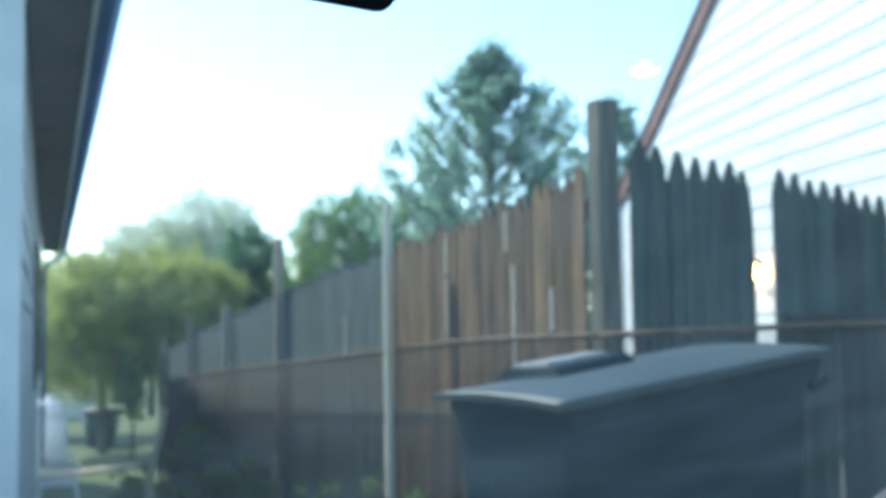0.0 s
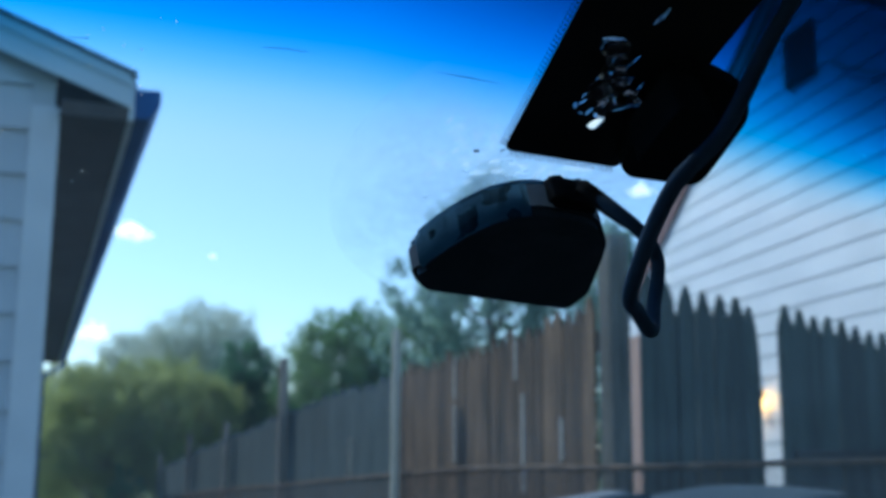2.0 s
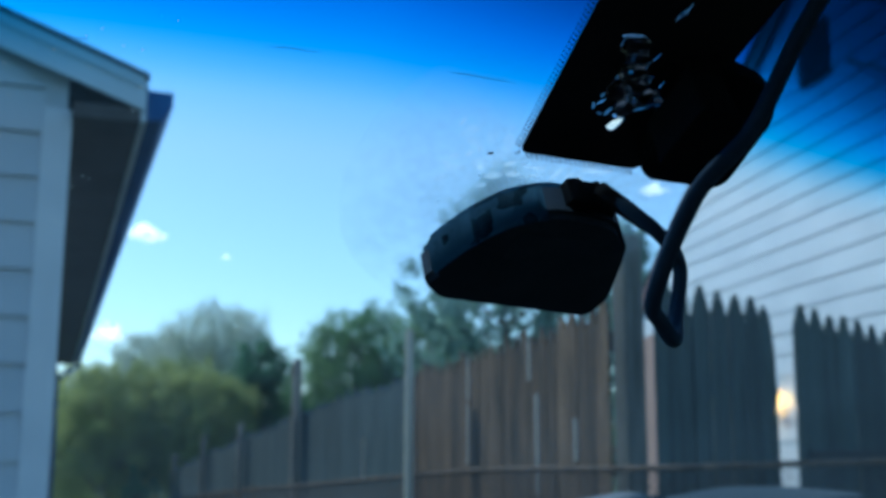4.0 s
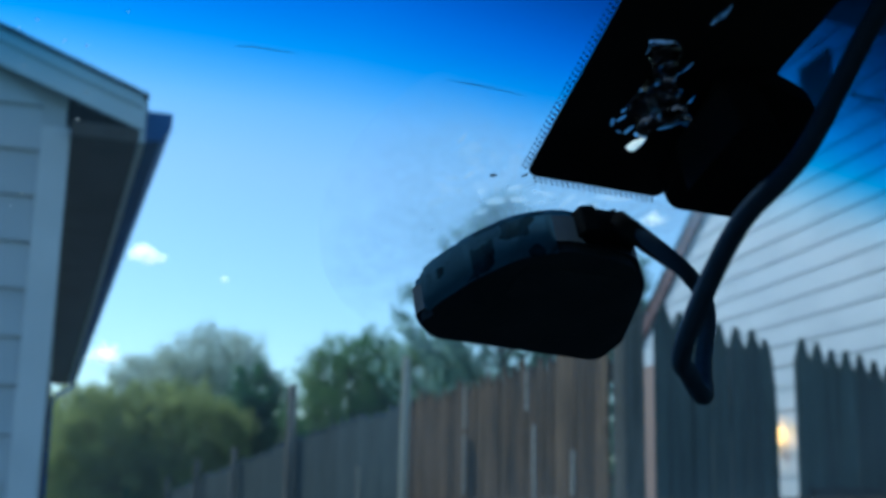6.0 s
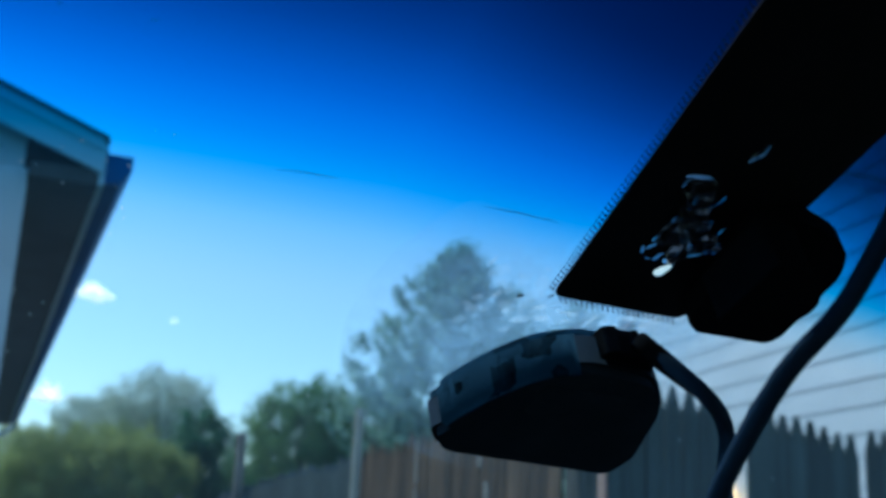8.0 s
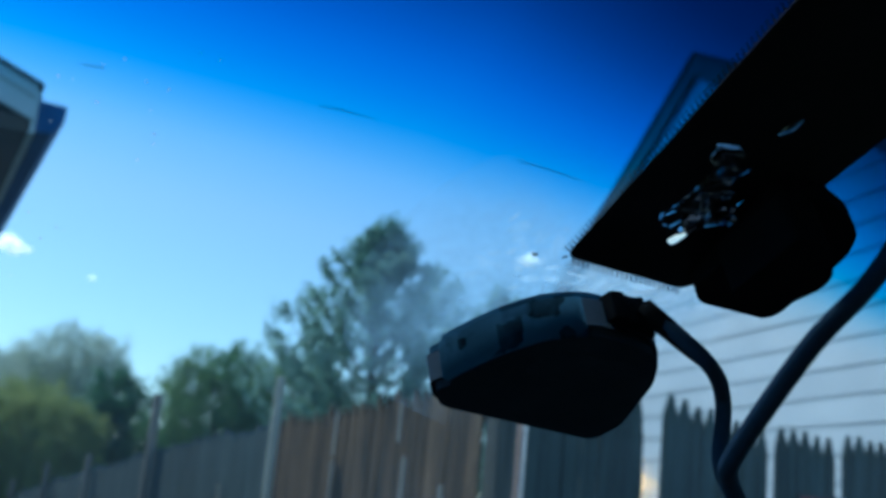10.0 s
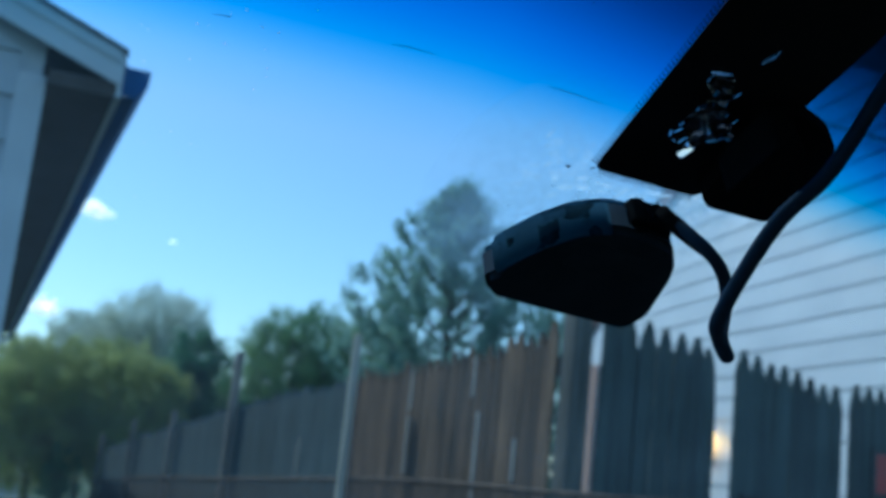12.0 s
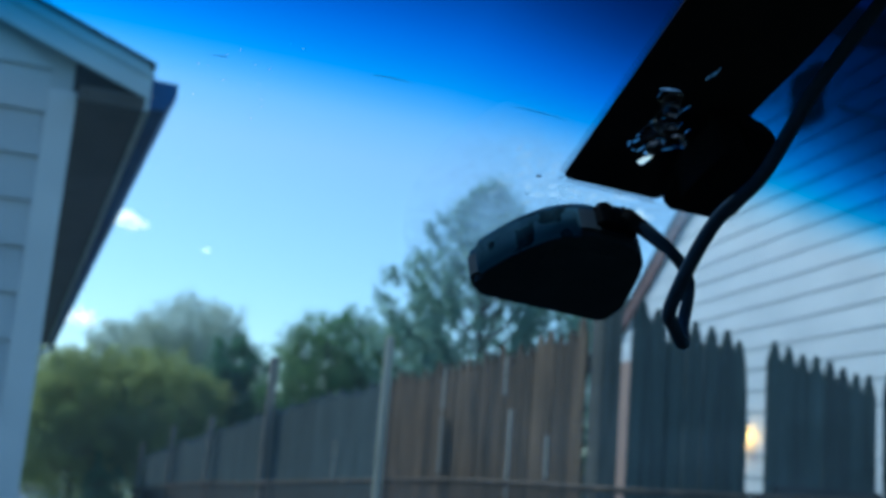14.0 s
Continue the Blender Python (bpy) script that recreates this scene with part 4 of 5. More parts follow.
TOPS = [(-0.1, 2.06), (0.45, 2.01), (0.95, 1.94), (1.6, 1.91), (2.25, 1.86), (2.75, 1.80), (3.55, 1.75), (4.7, 1.66), (6.0, 1.52), (7.1, 1.42), (8.7, 1.25), (10.1, 1.08), (13.0, 0.8)]


def post(parent, s, z, wide, mat, origin, way, back=0.0, label=""):
    p = origin + way * s
    side = way.cross(Vector((0, 0, 1)))
    bm = box(-wide / 2, wide / 2, -wide / 2, wide / 2, ground_height(p.x, p.y) - 0.3, z, 0.006)
    return part("post", turned(Matrix.Translation(p + side * back) @ Matrix.Rotation(math.atan2(way.y, way.x), 4, "Z"), bm), mat, parent, label)


def build_left_fence():
    rng = random.Random(11)
    fence = thing("wooden_fence", Matrix.Identity(4), "tall weathered brown picket fence with pale posts, running away downhill", "fence")
    brown = [picket_mesh("picket", w, M["old_wood"], 0.10) for w in (0.086, 0.094, 0.102)]
    grey = [picket_mesh("picket", w, M["silver_wood"], 0.07) for w in (0.090, 0.098)]
    face = Matrix.Rotation(math.atan2(-FENCE_AWAY.y, -FENCE_AWAY.x), 4, "Z")
    s = 0.12
    while s < 10.3:
        me = rng.choice(brown if s < 2.6 else grey)
        p = CORNER_POST + FENCE_AWAY * s
        m = Matrix.Translation((p.x, p.y, along(TOPS, s) + rng.uniform(-0.03, 0.03))) @ face @ Matrix.Rotation(rng.uniform(-0.012, 0.012), 4, "Y") @ Matrix.Rotation(rng.uniform(-0.03, 0.03), 4, "Z")
        piece("picket", me, fence, m)
        s += 0.0985 + rng.uniform(0, 0.006)
    for s, z0, z1 in ((1.635, 1.60, 1.86), (1.635, 1.21, 1.57), (0.865, 1.68, 1.90), (0.785, 1.06, 1.60), (0.385, 1.24, 1.46), (3.44, 1.09, 1.37)):
        p = CORNER_POST + FENCE_AWAY * s - FENCE_RIGHT * 0.004
        part("batten", turned(Matrix.Translation((p.x, p.y, 0)) @ face, box(-0.011, 0.011, -0.003, 0.004, z0, z1, 0.001)), M["pale_batten"], fence, "narrow pale batten over a joint")
    for z in (-0.25, -1.35):
        bm = bmesh.new()
        for i in range(10):
            p, q = CORNER_POST + FENCE_AWAY * i, CORNER_POST + FENCE_AWAY * (i + 1.0)
            b = FENCE_RIGHT * 0.03
            w = FENCE_RIGHT * 0.07
            zp, zq = along(TOPS, i) + z, along(TOPS, i + 1) + z
            hexa([(p + b) + Vector((0, 0, zp)), (p + w) + Vector((0, 0, zp)), (q + w) + Vector((0, 0, zq)), (q + b) + Vector((0, 0, zq))], [(p + b) + Vector((0, 0, zp + 0.09)), (p + w) + Vector((0, 0, zp + 0.09)), (q + w) + Vector((0, 0, zq + 0.09)), (q + b) + Vector((0, 0, zq + 0.09))], bm)
        part("rail", bm, M["old_wood"], fence)
    post(fence, 0.0, 2.355, 0.112, M["dark_post"], CORNER_POST, FENCE_AWAY, 0.073, "tall square grey corner post")
    for s, z, wide in ((5.0, 2.09, 0.07), (6.9, 1.56, 0.055), (8.6, 1.45, 0.05), (10.25, 1.22, 0.05)):
        post(fence, s, z, wide, M["post_wood"], CORNER_POST, FENCE_AWAY, -0.055)
    post(fence, 2.02, 2.065, 0.045, M["pale_post"], CORNER_POST, FENCE_AWAY, -0.235, "slim pale post before the pickets")


build_left_fence()


def build_right_fence():
    rng = random.Random(5)
    start = Vector((0.85, 5.3, 0))
    mesh = [picket_mesh("picket", w, M["grey_wood"], t) for w, t in ((0.099, 0.12), (0.101, 0.135), (0.103, 0.11))]
    face = Matrix.Rotation(math.atan2(FENCE_RIGHT.y, FENCE_RIGHT.x), 4, "Z")
    end_prof = [(-0.045, -2.4), (0.045, -2.4), (0.046, -0.40), (0.040, -0.24), (0.026, -0.11), (0.004, -0.03), (-0.018, 0.0), (-0.034, -0.03), (-0.045, -0.09)]
    end_bm = hexa([(x, 0, z) for x, z in end_prof], [(x, 0.018, z) for x, z in end_prof])
    bmesh.ops.recalc_face_normals(end_bm, faces=end_bm.faces[:])
    end = bpy.data.meshes.new("picket")
    end_bm.to_mesh(end)
    end_bm.free()
    end.materials.append(M["grey_wood"])
    slim = [picket_mesh("picket", w, M["grey_wood"], t) for w, t in ((0.099, 0.12), (0.0995, 0.135), (0.1, 0.11))]
    for a, b, places in ((0.17, 0.91, [(0.222, 2.165), (0.322, 2.125), (0.388, 1.99), (0.450, 2.115), (0.560, 2.10), (0.668, 2.085), (0.772, 2.075), (0.868, 2.03)]),
                         (1.06, 1.82, [(1.10 + 0.1 * k, 2.058 - 0.017 * k + (0.01 if k == 0 else 0)) for k in range(8)]),
                         (1.93, 2.43, [(1.965 + 0.102 * k, 1.99 - 0.006 * k) for k in range(5)]), (2.50, 4.2, [(2.55 + 0.104 * k, 2.0 - 0.003 * k) for k in range(16)])):
        panel = thing("fence_panel", Matrix.Identity(4), "grey weathered picket fence panel with pointed tops", "fence", "picket panels in front of the gabled house")
        for s, top in places:
            p = start + FENCE_RIGHT * s + FENCE_AWAY * (0.021 if s == 0.388 else 0.0)
            m = Matrix.Translation((p.x, p.y, top + rng.uniform(-0.012, 0.012))) @ face @ Matrix.Rotation(rng.uniform(-0.01, 0.01), 4, "Y")
            piece("picket", end if s == 0.868 else rng.choice(mesh if a == 0.17 else slim), panel, m)
        for z in (1.62, 0.55):
            m = Matrix.Translation(start) @ face
            part("rail", turned(m, box(a + 0.07, b - 0.07, 0.02, 0.06, z, z + 0.08, 0.004)), M["grey_wood"], panel)
        if a == 1.06:
            part("front_rail", turned(Matrix.Translation(start) @ face, box(1.09, 1.84, -0.045, -0.004, 1.235, 1.302, 0.005)), M["dark_rail"], panel, "dark board along the front")
    sign = thing("red_sign", Matrix.Translation(start) @ face, "small red sign board fixed on the grey fence", "sign")
    part("board", box(2.10, 2.40, -0.022, -0.004, 1.38, 1.60, 0.004), M["red_sign"], sign)
    rim = bmesh.new()
    for x0, x1, z0, z1 in ((2.09, 2.41, 1.60, 1.625), (2.09, 2.41, 1.355, 1.38), (2.075, 2.10, 1.355, 1.625), (2.40, 2.425, 1.355, 1.625)):
        box(x0, x1, -0.028, -0.003, z0, z1, 0, rim)
    part("rim", rim, M["dark_louvre"], sign, "dark rim")


build_right_fence()


def build_wire_fence():
    """A low wire fence in front of the boards: a rusty top pipe and netting below it."""
    fence = thing("wire_fence", Matrix.Identity(4), "low rusty wire fence with a bent top pipe before the boards", "fence")
    line = [CORNER_POST + FENCE_AWAY * s - FENCE_RIGHT * 0.18 for s in (10.0, 7.1, 5.0, 2.6, 1.0)]
    heights = [0.62, 0.85, 0.965, 1.105, 1.19]
    line += [Vector((0.86, 5.0, 0)), Vector((1.3, 4.98, 0)), Vector((1.9, 5.22, 0)), Vector((2.6, 5.55, 0)), Vector((3.6, 6.0, 0))]
    heights += [1.22, 1.235, 1.25, 1.26, 1.27]
    top = spline([(p.x, p.y, z) for p, z in zip(line, heights)], 10)
    part("top_pipe", smooth(tube(top, 0.015, 8)), M["rust"], fence, "rusty bent top pipe")
    bm = bmesh.new()
    # netting: crossing slanted wires between the pipe and the ground
    dist = [0.0]
    for p, q in zip(top, top[1:]):
        dist.append(dist[-1] + (q - p).length)
    at = lambda s: Vector([float(np.interp(s, dist, [p[i] for p in top])) for i in range(3)])  # noqa: E731
    tall, pitch, s = 1.1, 0.037, 0.0
    while s < dist[-1]:
        for lean in (-1, 1):
            e = s + lean * tall * 0.7
            if 0 <= e <= dist[-1]:
                p, q = at(s), at(e)
                tube([p, q - Vector((0, 0, tall))], 0.0021, 3, bm)
        s += pitch
    part("netting", bm, M["wire"], fence, "brown rusted wire netting", "stuff")
    for s in (0.3, 14.0):
        p = at(min(s, dist[-1]))
        part("post", tube([(p.x, p.y, ground_height(p.x, p.y) - 0.2), (p.x, p.y, p.z + 0.02)], 0.02, 8), M["rust"], fence)


build_wire_fence()


# ---- the wheeled bin ----
def build_bin():
    a, b = Vector((0.058, 3.086, 0)), Vector((0.347, 2.586, 0))
    x, y = (b - a).normalized(), Vector((0.866, 0.5, 0))
    width, deep = (b - a).length, 0.88
    cart = thing("wheeled_bin", frame_matrix((a.x, a.y, 0.0), x, y), "dark blue-grey plastic wheeled bin with a closed lid", "bin")
    w, d = width, deep
    body = hexa([(0.10, 0.12, 0.08), (w - 0.10, 0.12, 0.08), (w - 0.10, d - 0.07, 0.08), (0.10, d - 0.07, 0.08)], [(0.03, 0.04, 1.03), (w - 0.03, 0.04, 1.03), (w - 0.03, d - 0.05, 1.13), (0.03, d - 0.05, 1.13)])
    bmesh.ops.bevel(body, geom=body.edges[:], offset=0.03, segments=3, affect="EDGES", profile=0.5)
    part("body", smooth(body), M["bin"], cart)
    rim = hexa([(0.032, 0.042, 1.015), (w - 0.032, 0.042, 1.015), (w - 0.022, d - 0.03, 1.10), (0.032, d - 0.03, 1.10)], [(0.022, 0.030, 1.062), (w - 0.022, 0.030, 1.062), (w - 0.008, d - 0.03, 1.168), (0.008, d - 0.03, 1.168)])
    bmesh.ops.bevel(rim, geom=rim.edges[:], offset=0.008, segments=2, affect="EDGES")
    part("rim", rim, M["bin"], cart)
    lid = bmesh.new()
    nx, ny = 14, 16
    def height(u, v):
        edge = min(u, 1 - u, v * 1.2, 1.0)
        return 1.078 + 0.108 * v + 0.004 * min(1.0, edge * 12) + 0.010 * math.sin(math.pi * u)
    grid = [[lid.verts.new((w * i / nx, d * j / ny, height(i / nx, j / ny))) for i in range(nx + 1)] for j in range(ny + 1)]
    for r, s in zip(grid, grid[1:]):
        for i in range(nx):
            lid.faces.new((r[i], r[i + 1], s[i + 1], s[i])).smooth = True
    skirt = bmesh.ops.extrude_edge_only(lid, edges=[e for e in lid.edges if e.is_boundary])["geom"]
    for v in (g for g in skirt if isinstance(g, bmesh.types.BMVert)):
        v.co.z -= 0.016
    for f in (g for g in skirt if isinstance(g, bmesh.types.BMFace)):
        f.smooth = False
    part("lid", lid, M["lid"], cart, "grey-blue sloping lid")
    top = lambda v: 1.088 + 0.108 * v / d  # noqa: E731
    corners = [(0.004, 0.20), (0.225, 0.25), (0.20, 0.54), (0.004, 0.52)]
    inset = [(0.02, 0.215), (0.205, 0.262), (0.183, 0.525), (0.02, 0.505)]
    hump = hexa([(u, v, top(v) - 0.004) for u, v in corners], [(u, v, top(v) + 0.026) for u, v in inset])
    bmesh.ops.bevel(hump, geom=hump.edges[:], offset=0.004, segments=2, affect="EDGES")
    hump = part("lid_hump", hump, M["bin"], cart)
    part("pad", hexa([(u, v, top(v) + 0.0262) for u, v in [(0.028, 0.235), (0.15, 0.27), (0.13, 0.50), (0.03, 0.49)]], [(u, v, top(v) + 0.034) for u, v in [(0.032, 0.24), (0.145, 0.273), (0.127, 0.495), (0.034, 0.485)]]), M["pad"], hump, "paler weathered top of the lid")
    part("handle", tube([(0.08, d, 1.08), (0.08, d + 0.06, 1.10), (w - 0.08, d + 0.06, 1.10), (w - 0.08, d, 1.08)], 0.014, 8), M["bin"], cart)
    for side in (0.06, w - 0.06):
        part("wheel", turned(Matrix.Translation((side, d - 0.14, 0.13)), tube([(-0.03, 0, 0), (0.03, 0, 0)], 0.13, 20)), M["black"], cart)


build_bin()


# ---- trees ----
def build_tree(name, label, base, tall, crown, radii, mat, clusters, leaves, size, seed, hollow=0.35, trunk=0.16, group=""):
    """A trunk with limbs, and a crown of small leaves in uneven clumps round crown, a centre above base."""
    rng = random.Random(seed)
    tree = thing(name, Matrix.Translation(base), label, "tree" if tall > 3 else "shrub", group)
    c = Vector(crown)
    heads = []
    for _ in range(clusters):
        while True:
            v = Vector((rng.uniform(-1, 1), rng.uniform(-1, 1), rng.uniform(-1, 1)))
            if hollow < v.length < 1:
                break
        bulge = 0.90 + 0.2 * noise.noise(v * 2.1 + Vector((seed, 0, 0)))
        heads.append(c + Vector((v.x * radii[0], v.y * radii[1], v.z * radii[2])) * bulge)
    wood = bmesh.new()
    fork = Vector((c.x * 0.5, c.y * 0.5, max(0.3, c.z - radii[2] * 0.75)))
    tube(spline([(0, 0, -0.4), fork * 0.55, fork, c * 0.5 + fork * 0.5, c + Vector((0, 0, radii[2] * 0.5))], 3), [trunk * (1 - 0.072 * k) for k in range(13)], 7, wood)
    for h in heads[:: max(1, clusters // 40)]:
        mid = fork.lerp(h, 0.5) + Vector((0, 0, 0.12 * radii[2]))
        r = trunk * 0.28
        tube([fork.lerp(c, rng.random() * 0.7), mid, h], [r, r * 0.6, r * 0.2], 5, wood)
    part("trunk", wood, M["bark"], tree)
    gen = np.random.default_rng(seed)
    mean = sum(radii) / 3
    # every head bears twigs that point outwards and up, every twig its leaves
    h = np.array([tuple(p) for p in heads])
    out = (h - np.array(c)) * 0.5 + np.array((0, 0, 0.06 * radii[2]))
    out /= np.linalg.norm(out, axis=1, keepdims=True)
    twigs = 9
    base_at = np.repeat(h, twigs, 0) + gen.normal(0, 0.043 * mean, (len(h) * twigs, 3))
    way = np.repeat(out, twigs, 0) + gen.normal(0, 0.55, (len(h) * twigs, 3))
    way *= (0.15 * mean * gen.uniform(0.5, 1.3, (len(way), 1))) / np.linalg.norm(way, axis=1, keepdims=True)
    each = max(2, round(leaves * 2.6 / twigs))
    u = gen.uniform(-0.8, 1.0, (len(way) * each, 1))
    p = np.repeat(base_at, each, 0) + np.repeat(way, each, 0) * u + gen.normal(0, 1, (len(u), 3)) * (0.024 * mean * (1.5 - u))
    size = size * 0.62
    axis = gen.normal(0, 1, (len(p), 3))
    axis /= np.linalg.norm(axis, axis=1, keepdims=True)
    other = np.cross(axis, gen.normal(0, 1, (len(p), 3)))
    other /= np.linalg.norm(other, axis=1, keepdims=True) + 1e-9
    axis *= size * gen.uniform(0.3, 0.55, (len(p), 1))
    other *= size * gen.uniform(0.15, 0.27, (len(p), 1))
    verts = np.stack([p - axis, p + other, p + axis, p - other], 1).reshape(-1, 3)
    me = bpy.data.meshes.new("crown")
    me.from_pydata(verts.tolist(), [], np.arange(len(verts)).reshape(-1, 4).tolist())
    me.materials.append(mat)
    ob = new("crown", me)
    ob.parent = tree
    return tree


def build_limbed_tree(name, label, base, profile, limbs, mat, size, seed, trunk=0.13, twigs=9, leaves=9):
    """A tree with one leader and rising limbs; profile gives the crown's reach by height, and each limb carries sprays of leaves with gaps between."""
    rng, gen = random.Random(seed), np.random.default_rng(seed)
    tree = thing(name, Matrix.Translation(base), label, "tree")
    zs, rs = [z for z, _ in profile], [r for _, r in profile]
    top = zs[-1]
    wood = bmesh.new()
    tube([(0, 0, -0.3), (0.05, 0, top * 0.3), (-0.04, 0.03, top * 0.6), (0.02, 0, top * 0.98)], [trunk, trunk * 0.8, trunk * 0.5, trunk * 0.08], 7, wood)
    sprays, ways = [], []
    for k in range(limbs):
        z1 = zs[0] + (top - zs[0]) * ((k + rng.random()) / limbs) ** 0.85
        turn = 2.39996 * k + rng.uniform(-0.4, 0.4)
        reach = float(np.interp(z1, zs, rs)) * rng.uniform(0.72, 1.08)
        foot = Vector((0, 0, max(zs[0] * 0.6, z1 - 0.75 * reach - 0.2)))
        end = Vector((reach * math.cos(turn), reach * math.sin(turn), z1))
        knee = foot.lerp(end, 0.5) + Vector((0, 0, -0.06 * reach))
        tube([foot, knee, end], [trunk * 0.2, trunk * 0.12, trunk * 0.04], 5, wood)
        for j in range(twigs):
            u = rng.uniform(0.30, 1.0)
            p = (foot.lerp(knee, u * 2) if u < 0.5 else knee.lerp(end, u * 2 - 1))
            way = (end - foot).normalized() + Vector((rng.gauss(0, 0.55), rng.gauss(0, 0.55), rng.gauss(0.25, 0.4)))
            way = way.normalized() * rng.uniform(0.22, 0.50)
            sprays.append(p)
            ways.append(way)
    for k in range(5):
        sprays.append(Vector((0, 0, top - 0.35 * k * 0.5)))
        ways.append(Vector((rng.gauss(0, 0.12), rng.gauss(0, 0.12), 0.38)))
    part("trunk", wood, M["bark"], tree)
    q, w = np.array([tuple(v) for v in sprays]), np.array([tuple(v) for v in ways])
    # side shoots on every spray, leaves along every shoot
    shoots = 4
    q, w = np.repeat(q, shoots, 0), np.repeat(w, shoots, 0)
    q = q + w * gen.uniform(0.0, 0.7, (len(q), 1))
    w = w * 0.55 + gen.normal(0, 0.10, q.shape)
    u = gen.uniform(0.0, 1.0, (len(q) * leaves, 1))
    p = np.repeat(q, leaves, 0) + np.repeat(w, leaves, 0) * u + gen.normal(0, 0.028, (len(u), 3))
    axis = gen.normal(0, 1, p.shape)
    axis /= np.linalg.norm(axis, axis=1, keepdims=True)
    other = np.cross(axis, gen.normal(0, 1, p.shape))
    other /= np.linalg.norm(other, axis=1, keepdims=True) + 1e-9
    axis, other = axis * size * gen.uniform(0.3, 0.6, (len(p), 1)), other * size * gen.uniform(0.16, 0.30, (len(p), 1))
    verts = np.stack([p - axis, p + other, p + axis, p - other], 1).reshape(-1, 3)
    me = bpy.data.meshes.new("crown")
    me.from_pydata(verts.tolist(), [], np.arange(len(verts)).reshape(-1, 4).tolist())
    me.materials.append(mat)
    ob = new("crown", me)
    ob.parent = tree
    return tree


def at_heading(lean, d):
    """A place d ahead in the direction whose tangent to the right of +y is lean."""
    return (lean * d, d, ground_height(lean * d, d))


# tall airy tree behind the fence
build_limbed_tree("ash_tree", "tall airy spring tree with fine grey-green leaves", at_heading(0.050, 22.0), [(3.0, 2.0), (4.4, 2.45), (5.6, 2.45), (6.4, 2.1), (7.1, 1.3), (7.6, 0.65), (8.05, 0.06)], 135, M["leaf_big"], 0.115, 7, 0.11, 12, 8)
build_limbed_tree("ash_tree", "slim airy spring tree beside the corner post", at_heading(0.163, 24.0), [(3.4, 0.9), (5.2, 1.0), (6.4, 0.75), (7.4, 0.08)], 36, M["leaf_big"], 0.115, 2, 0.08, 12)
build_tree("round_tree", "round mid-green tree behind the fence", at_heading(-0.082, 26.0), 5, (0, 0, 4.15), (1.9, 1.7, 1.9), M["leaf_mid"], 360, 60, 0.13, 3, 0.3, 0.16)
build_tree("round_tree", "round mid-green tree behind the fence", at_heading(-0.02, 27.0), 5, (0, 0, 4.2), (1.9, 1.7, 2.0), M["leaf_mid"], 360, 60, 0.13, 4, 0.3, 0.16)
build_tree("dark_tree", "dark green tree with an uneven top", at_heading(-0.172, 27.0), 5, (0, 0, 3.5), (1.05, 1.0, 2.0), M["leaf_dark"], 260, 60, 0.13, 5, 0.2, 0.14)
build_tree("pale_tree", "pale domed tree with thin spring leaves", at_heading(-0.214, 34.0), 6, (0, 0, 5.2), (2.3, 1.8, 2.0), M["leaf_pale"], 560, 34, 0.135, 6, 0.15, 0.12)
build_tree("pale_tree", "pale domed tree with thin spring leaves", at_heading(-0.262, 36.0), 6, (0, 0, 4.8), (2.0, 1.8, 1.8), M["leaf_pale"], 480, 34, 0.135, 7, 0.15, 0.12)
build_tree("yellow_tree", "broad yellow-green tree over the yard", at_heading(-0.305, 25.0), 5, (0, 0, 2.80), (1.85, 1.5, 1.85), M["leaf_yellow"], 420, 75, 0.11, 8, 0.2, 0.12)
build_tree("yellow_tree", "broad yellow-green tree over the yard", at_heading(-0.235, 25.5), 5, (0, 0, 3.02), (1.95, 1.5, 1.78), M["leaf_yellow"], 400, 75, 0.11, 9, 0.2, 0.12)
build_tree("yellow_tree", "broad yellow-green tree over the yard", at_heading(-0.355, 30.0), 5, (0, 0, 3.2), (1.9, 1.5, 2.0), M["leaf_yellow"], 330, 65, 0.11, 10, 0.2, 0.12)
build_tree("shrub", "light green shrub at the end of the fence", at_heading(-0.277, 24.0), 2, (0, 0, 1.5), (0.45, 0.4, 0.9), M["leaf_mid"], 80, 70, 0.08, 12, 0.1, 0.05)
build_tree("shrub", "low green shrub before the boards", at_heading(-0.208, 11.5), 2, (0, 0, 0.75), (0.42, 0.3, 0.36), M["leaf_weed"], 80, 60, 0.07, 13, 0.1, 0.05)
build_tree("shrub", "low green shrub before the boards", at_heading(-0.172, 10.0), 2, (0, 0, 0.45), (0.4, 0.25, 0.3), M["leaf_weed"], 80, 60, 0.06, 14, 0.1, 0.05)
rng = random.Random(17)
for k in range(9):
    s = 1.6 + 1.15 * k
    p = CORNER_POST + FENCE_AWAY * s - FENCE_RIGHT * rng.uniform(0.28, 0.45)
    build_tree("weeds", "tuft of tall green weeds at the fence foot", (p.x, p.y, ground_height(p.x, p.y)), 1, (0, 0, 0.22), (0.45, 0.16, rng.uniform(0.25, 0.45)), M["leaf_weed"], 34, 40, 0.055, 60 + k, 0.1, 0.02, "weeds along the fence")
rng = random.Random(21)
for k in range(16):
    h = -0.62 + 0.095 * k
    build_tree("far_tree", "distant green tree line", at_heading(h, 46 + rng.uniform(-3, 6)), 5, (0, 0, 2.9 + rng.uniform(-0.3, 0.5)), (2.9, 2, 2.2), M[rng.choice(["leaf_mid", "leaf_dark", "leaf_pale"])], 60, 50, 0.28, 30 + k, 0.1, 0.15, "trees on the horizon")


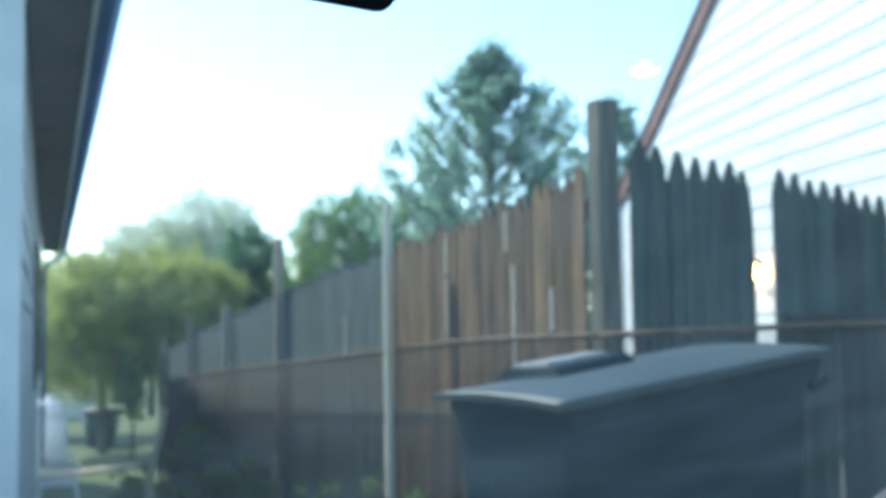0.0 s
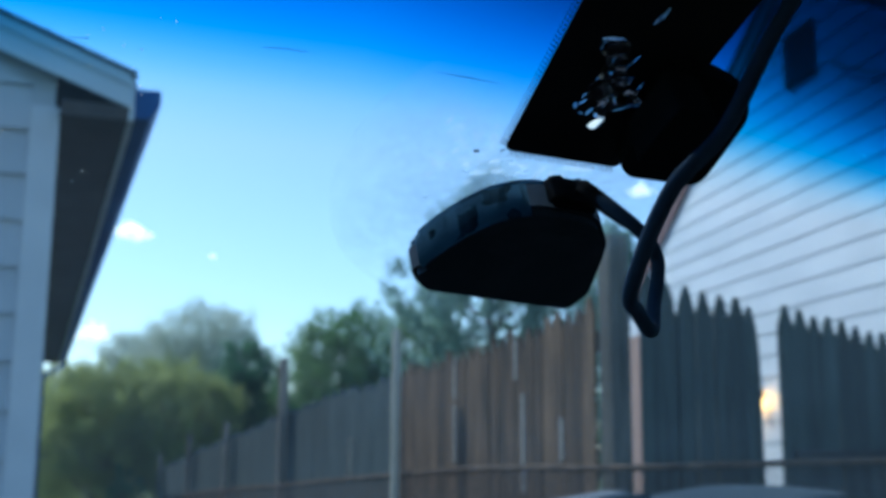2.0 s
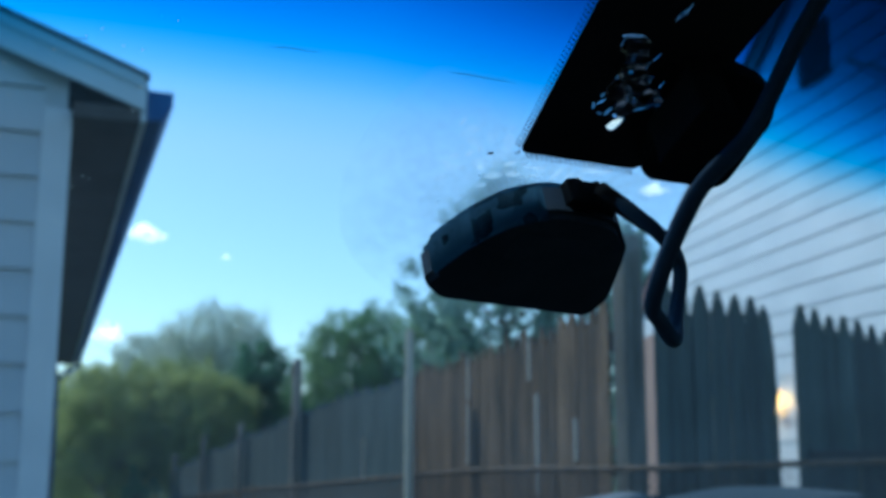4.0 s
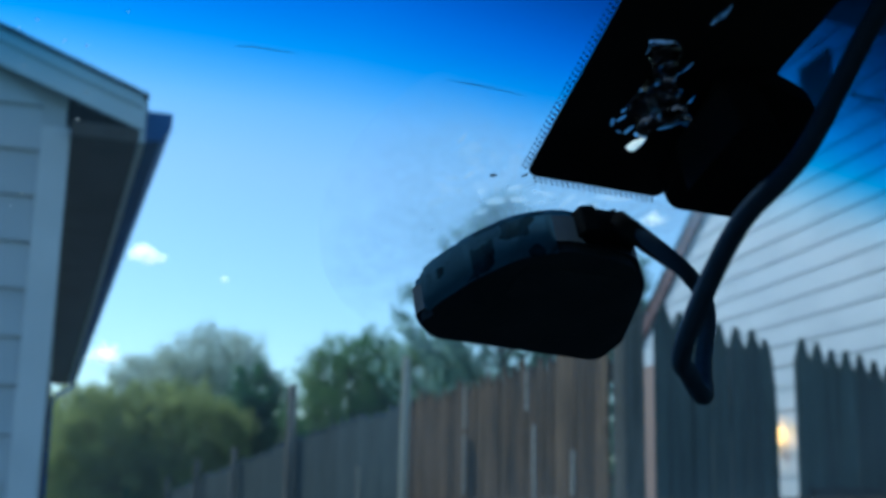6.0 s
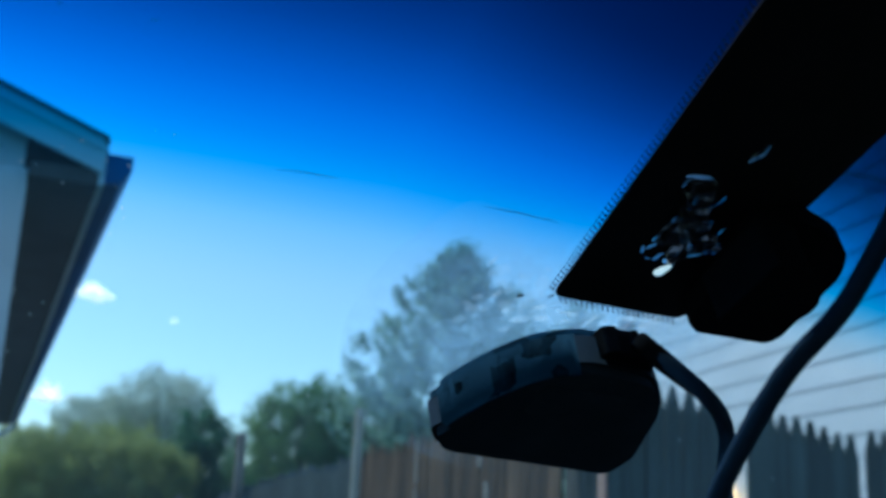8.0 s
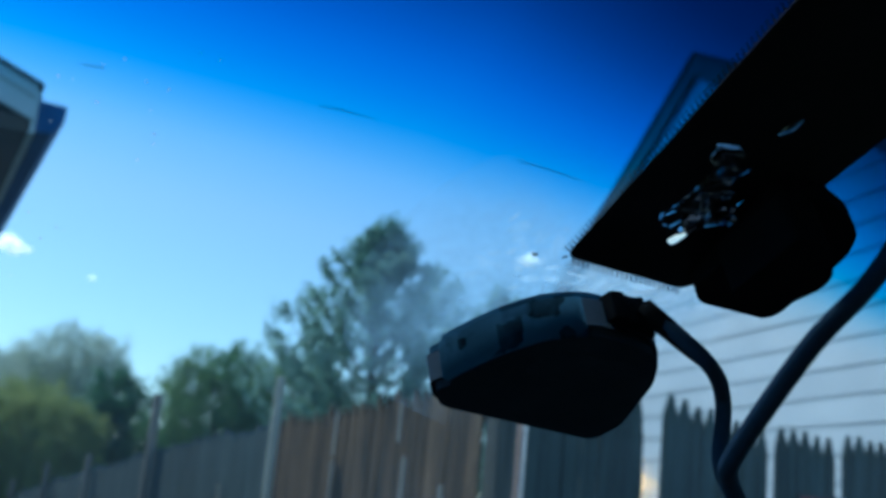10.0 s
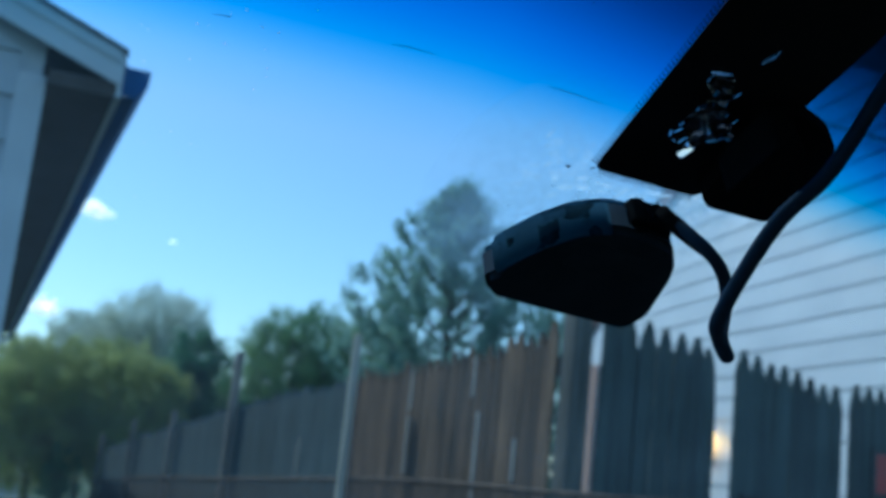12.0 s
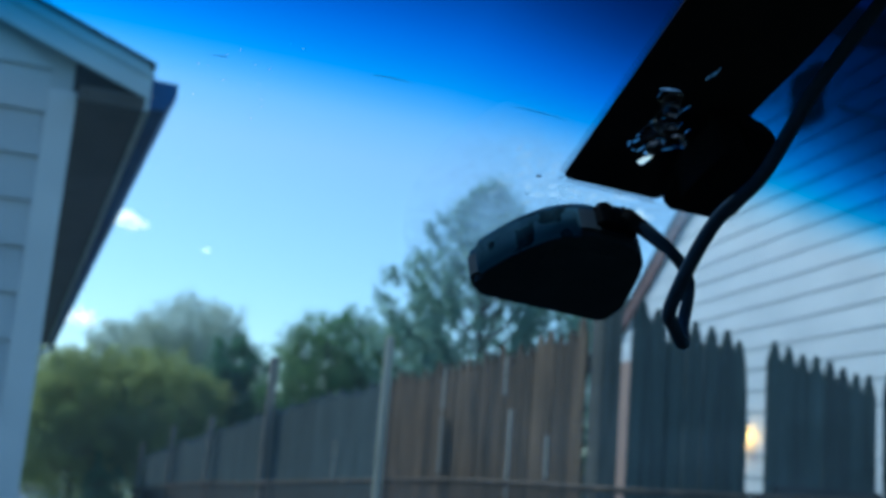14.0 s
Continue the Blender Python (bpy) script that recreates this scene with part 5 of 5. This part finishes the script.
# ---- things in the back yard ----
def lawn_chair(place, turn, label):
    chair = thing("lawn_chair", Matrix.Translation(place) @ Matrix.Rotation(turn, 4, "Z"), label, "chair", "white lawn chairs in the yard")
    seat = hexa([(-0.25, -0.24, 0.40), (0.25, -0.24, 0.40), (0.22, 0.24, 0.38), (-0.22, 0.24, 0.38)], [(-0.25, -0.24, 0.425), (0.25, -0.24, 0.425), (0.22, 0.24, 0.405), (-0.22, 0.24, 0.405)])
    part("seat", seat, M["white_plastic"], chair)
    for k in range(5):
        x = -0.18 + 0.09 * k
        part("back_slat", hexa([(x - 0.03, 0.22, 0.40), (x + 0.03, 0.22, 0.40), (x + 0.03, 0.24, 0.40), (x - 0.03, 0.24, 0.40)], [(x - 0.03, 0.34, 0.88 - 0.4 * x * x), (x + 0.03, 0.34, 0.88 - 0.4 * x * x), (x + 0.03, 0.36, 0.88 - 0.4 * x * x), (x - 0.03, 0.36, 0.88 - 0.4 * x * x)]), M["white_plastic"], chair)
    for sx in (-1, 1):
        for y in (-0.22, 0.24):
            part("leg", tube([(sx * 0.29, y * 1.1, -0.02), (sx * 0.25, y, 0.41)], 0.022, 6), M["white_plastic"], chair)
        part("armrest", tube(spline([(sx * 0.27, -0.24, 0.42), (sx * 0.29, -0.25, 0.62), (sx * 0.29, 0.0, 0.66), (sx * 0.24, 0.3, 0.64)], 4), 0.022, 6), M["white_plastic"], chair)


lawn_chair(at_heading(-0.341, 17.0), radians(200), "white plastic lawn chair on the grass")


def build_yard():
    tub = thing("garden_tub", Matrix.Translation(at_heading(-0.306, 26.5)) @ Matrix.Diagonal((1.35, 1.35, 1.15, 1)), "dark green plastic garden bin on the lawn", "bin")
    part("body", smooth(tube([(0, 0, 0), (0, 0, 0.35), (0, 0, 0.72)], [0.22, 0.28, 0.34], 20)), M["green_bin"], tub)
    part("lid", smooth(tube([(0, 0, 0.721), (0, 0, 0.76), (0, 0, 0.80)], [0.35, 0.35, 0.2], 20)), M["green_bin"], tub)
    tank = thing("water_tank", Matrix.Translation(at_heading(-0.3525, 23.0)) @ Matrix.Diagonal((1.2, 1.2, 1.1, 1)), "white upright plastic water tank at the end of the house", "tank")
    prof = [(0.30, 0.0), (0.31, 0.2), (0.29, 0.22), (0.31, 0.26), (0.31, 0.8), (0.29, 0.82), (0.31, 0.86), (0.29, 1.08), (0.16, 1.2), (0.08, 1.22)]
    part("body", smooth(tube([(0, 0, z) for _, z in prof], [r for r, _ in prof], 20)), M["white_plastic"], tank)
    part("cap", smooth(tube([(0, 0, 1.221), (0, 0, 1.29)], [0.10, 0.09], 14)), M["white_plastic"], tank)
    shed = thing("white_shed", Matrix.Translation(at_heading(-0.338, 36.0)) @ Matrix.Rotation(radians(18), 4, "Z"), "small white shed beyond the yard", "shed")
    part("wall", box(-1.0, 1.0, -0.6, 0.6, -0.1, 0.75, 0.02), M["white_siding"], shed)
    part("roof", hexa([(-1.1, -0.7, 0.75), (1.1, -0.7, 0.75), (1.1, 0.7, 0.75), (-1.1, 0.7, 0.75)], [(-1.1, -0.05, 0.95), (1.1, -0.05, 0.95), (1.1, 0.05, 0.95), (-1.1, 0.05, 0.95)]), M["shingle"], shed)
    board = thing("leaning_plank", Matrix.Translation((-3.44, 12.9, -0.906)), "pale wooden plank leaning on the wire fence's end", "plank")
    part("board", hexa([(-0.035, 0, -0.03), (0.035, 0, -0.03), (0.035, 0.025, -0.03), (-0.035, 0.025, -0.03)], [(0.117, 0.58, 1.281), (0.187, 0.58, 1.281), (0.187, 0.605, 1.281), (0.117, 0.605, 1.281)]), M["plank"], board)
    bm = bmesh.new()
    rows = []
    for i in range(9):
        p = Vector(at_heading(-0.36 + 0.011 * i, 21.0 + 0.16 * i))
        rows.append([bm.verts.new((p.x, p.y + o, ground_height(p.x, p.y + o) + 0.045)) for o in (-0.4, 0.0, 0.4)])
    for r, s in zip(rows, rows[1:]):
        for k in range(2):
            bm.faces.new((r[k], s[k], s[k + 1], r[k + 1]))
    tagged(mesh_object("garden_path", bm, M["path"]), "sandy path across the lawn", "path", kind="structure")


build_yard()


# ---- clouds ----
def build_cloud(way, far, wide, seed):
    rng = random.Random(seed)
    p = Vector(way).normalized() * far + Vector((0, 0, 1.3))
    puff = bmesh.new()
    for k in range(46):
        x = rng.gauss(0, 0.24)
        r = wide * rng.uniform(0.06, 0.13) * max(0.35, 1 - 1.5 * abs(x))
        o = Vector((x, rng.gauss(0, 0.12), abs(rng.gauss(0, 0.12)) * max(0.2, 1 - 1.4 * abs(x)))) * wide
        for q in bmesh.ops.create_icosphere(puff, subdivisions=2, radius=r)["verts"]:
            q.co = q.co * (1 + 0.25 * noise.noise(q.co * (3 / r) + o)) + o
    ob = mesh_object("cloud", smooth(puff), M["cloud"])
    ob.location = p
    tagged(ob, "small bright white cumulus cloud", "cloud", "clouds", "structure")


build_cloud((-0.2680, 0.9449, 0.1821), 1500.0, 58.0, 1)
build_cloud((-0.2982, 0.9500, 0.0921), 1500.0, 61.8, 2)
build_cloud((0.1810, 0.9580, 0.2258), 1500.0, 38.7, 3)
build_cloud((-0.2010, 0.9652, 0.1671), 1500.0, 12.4, 4)
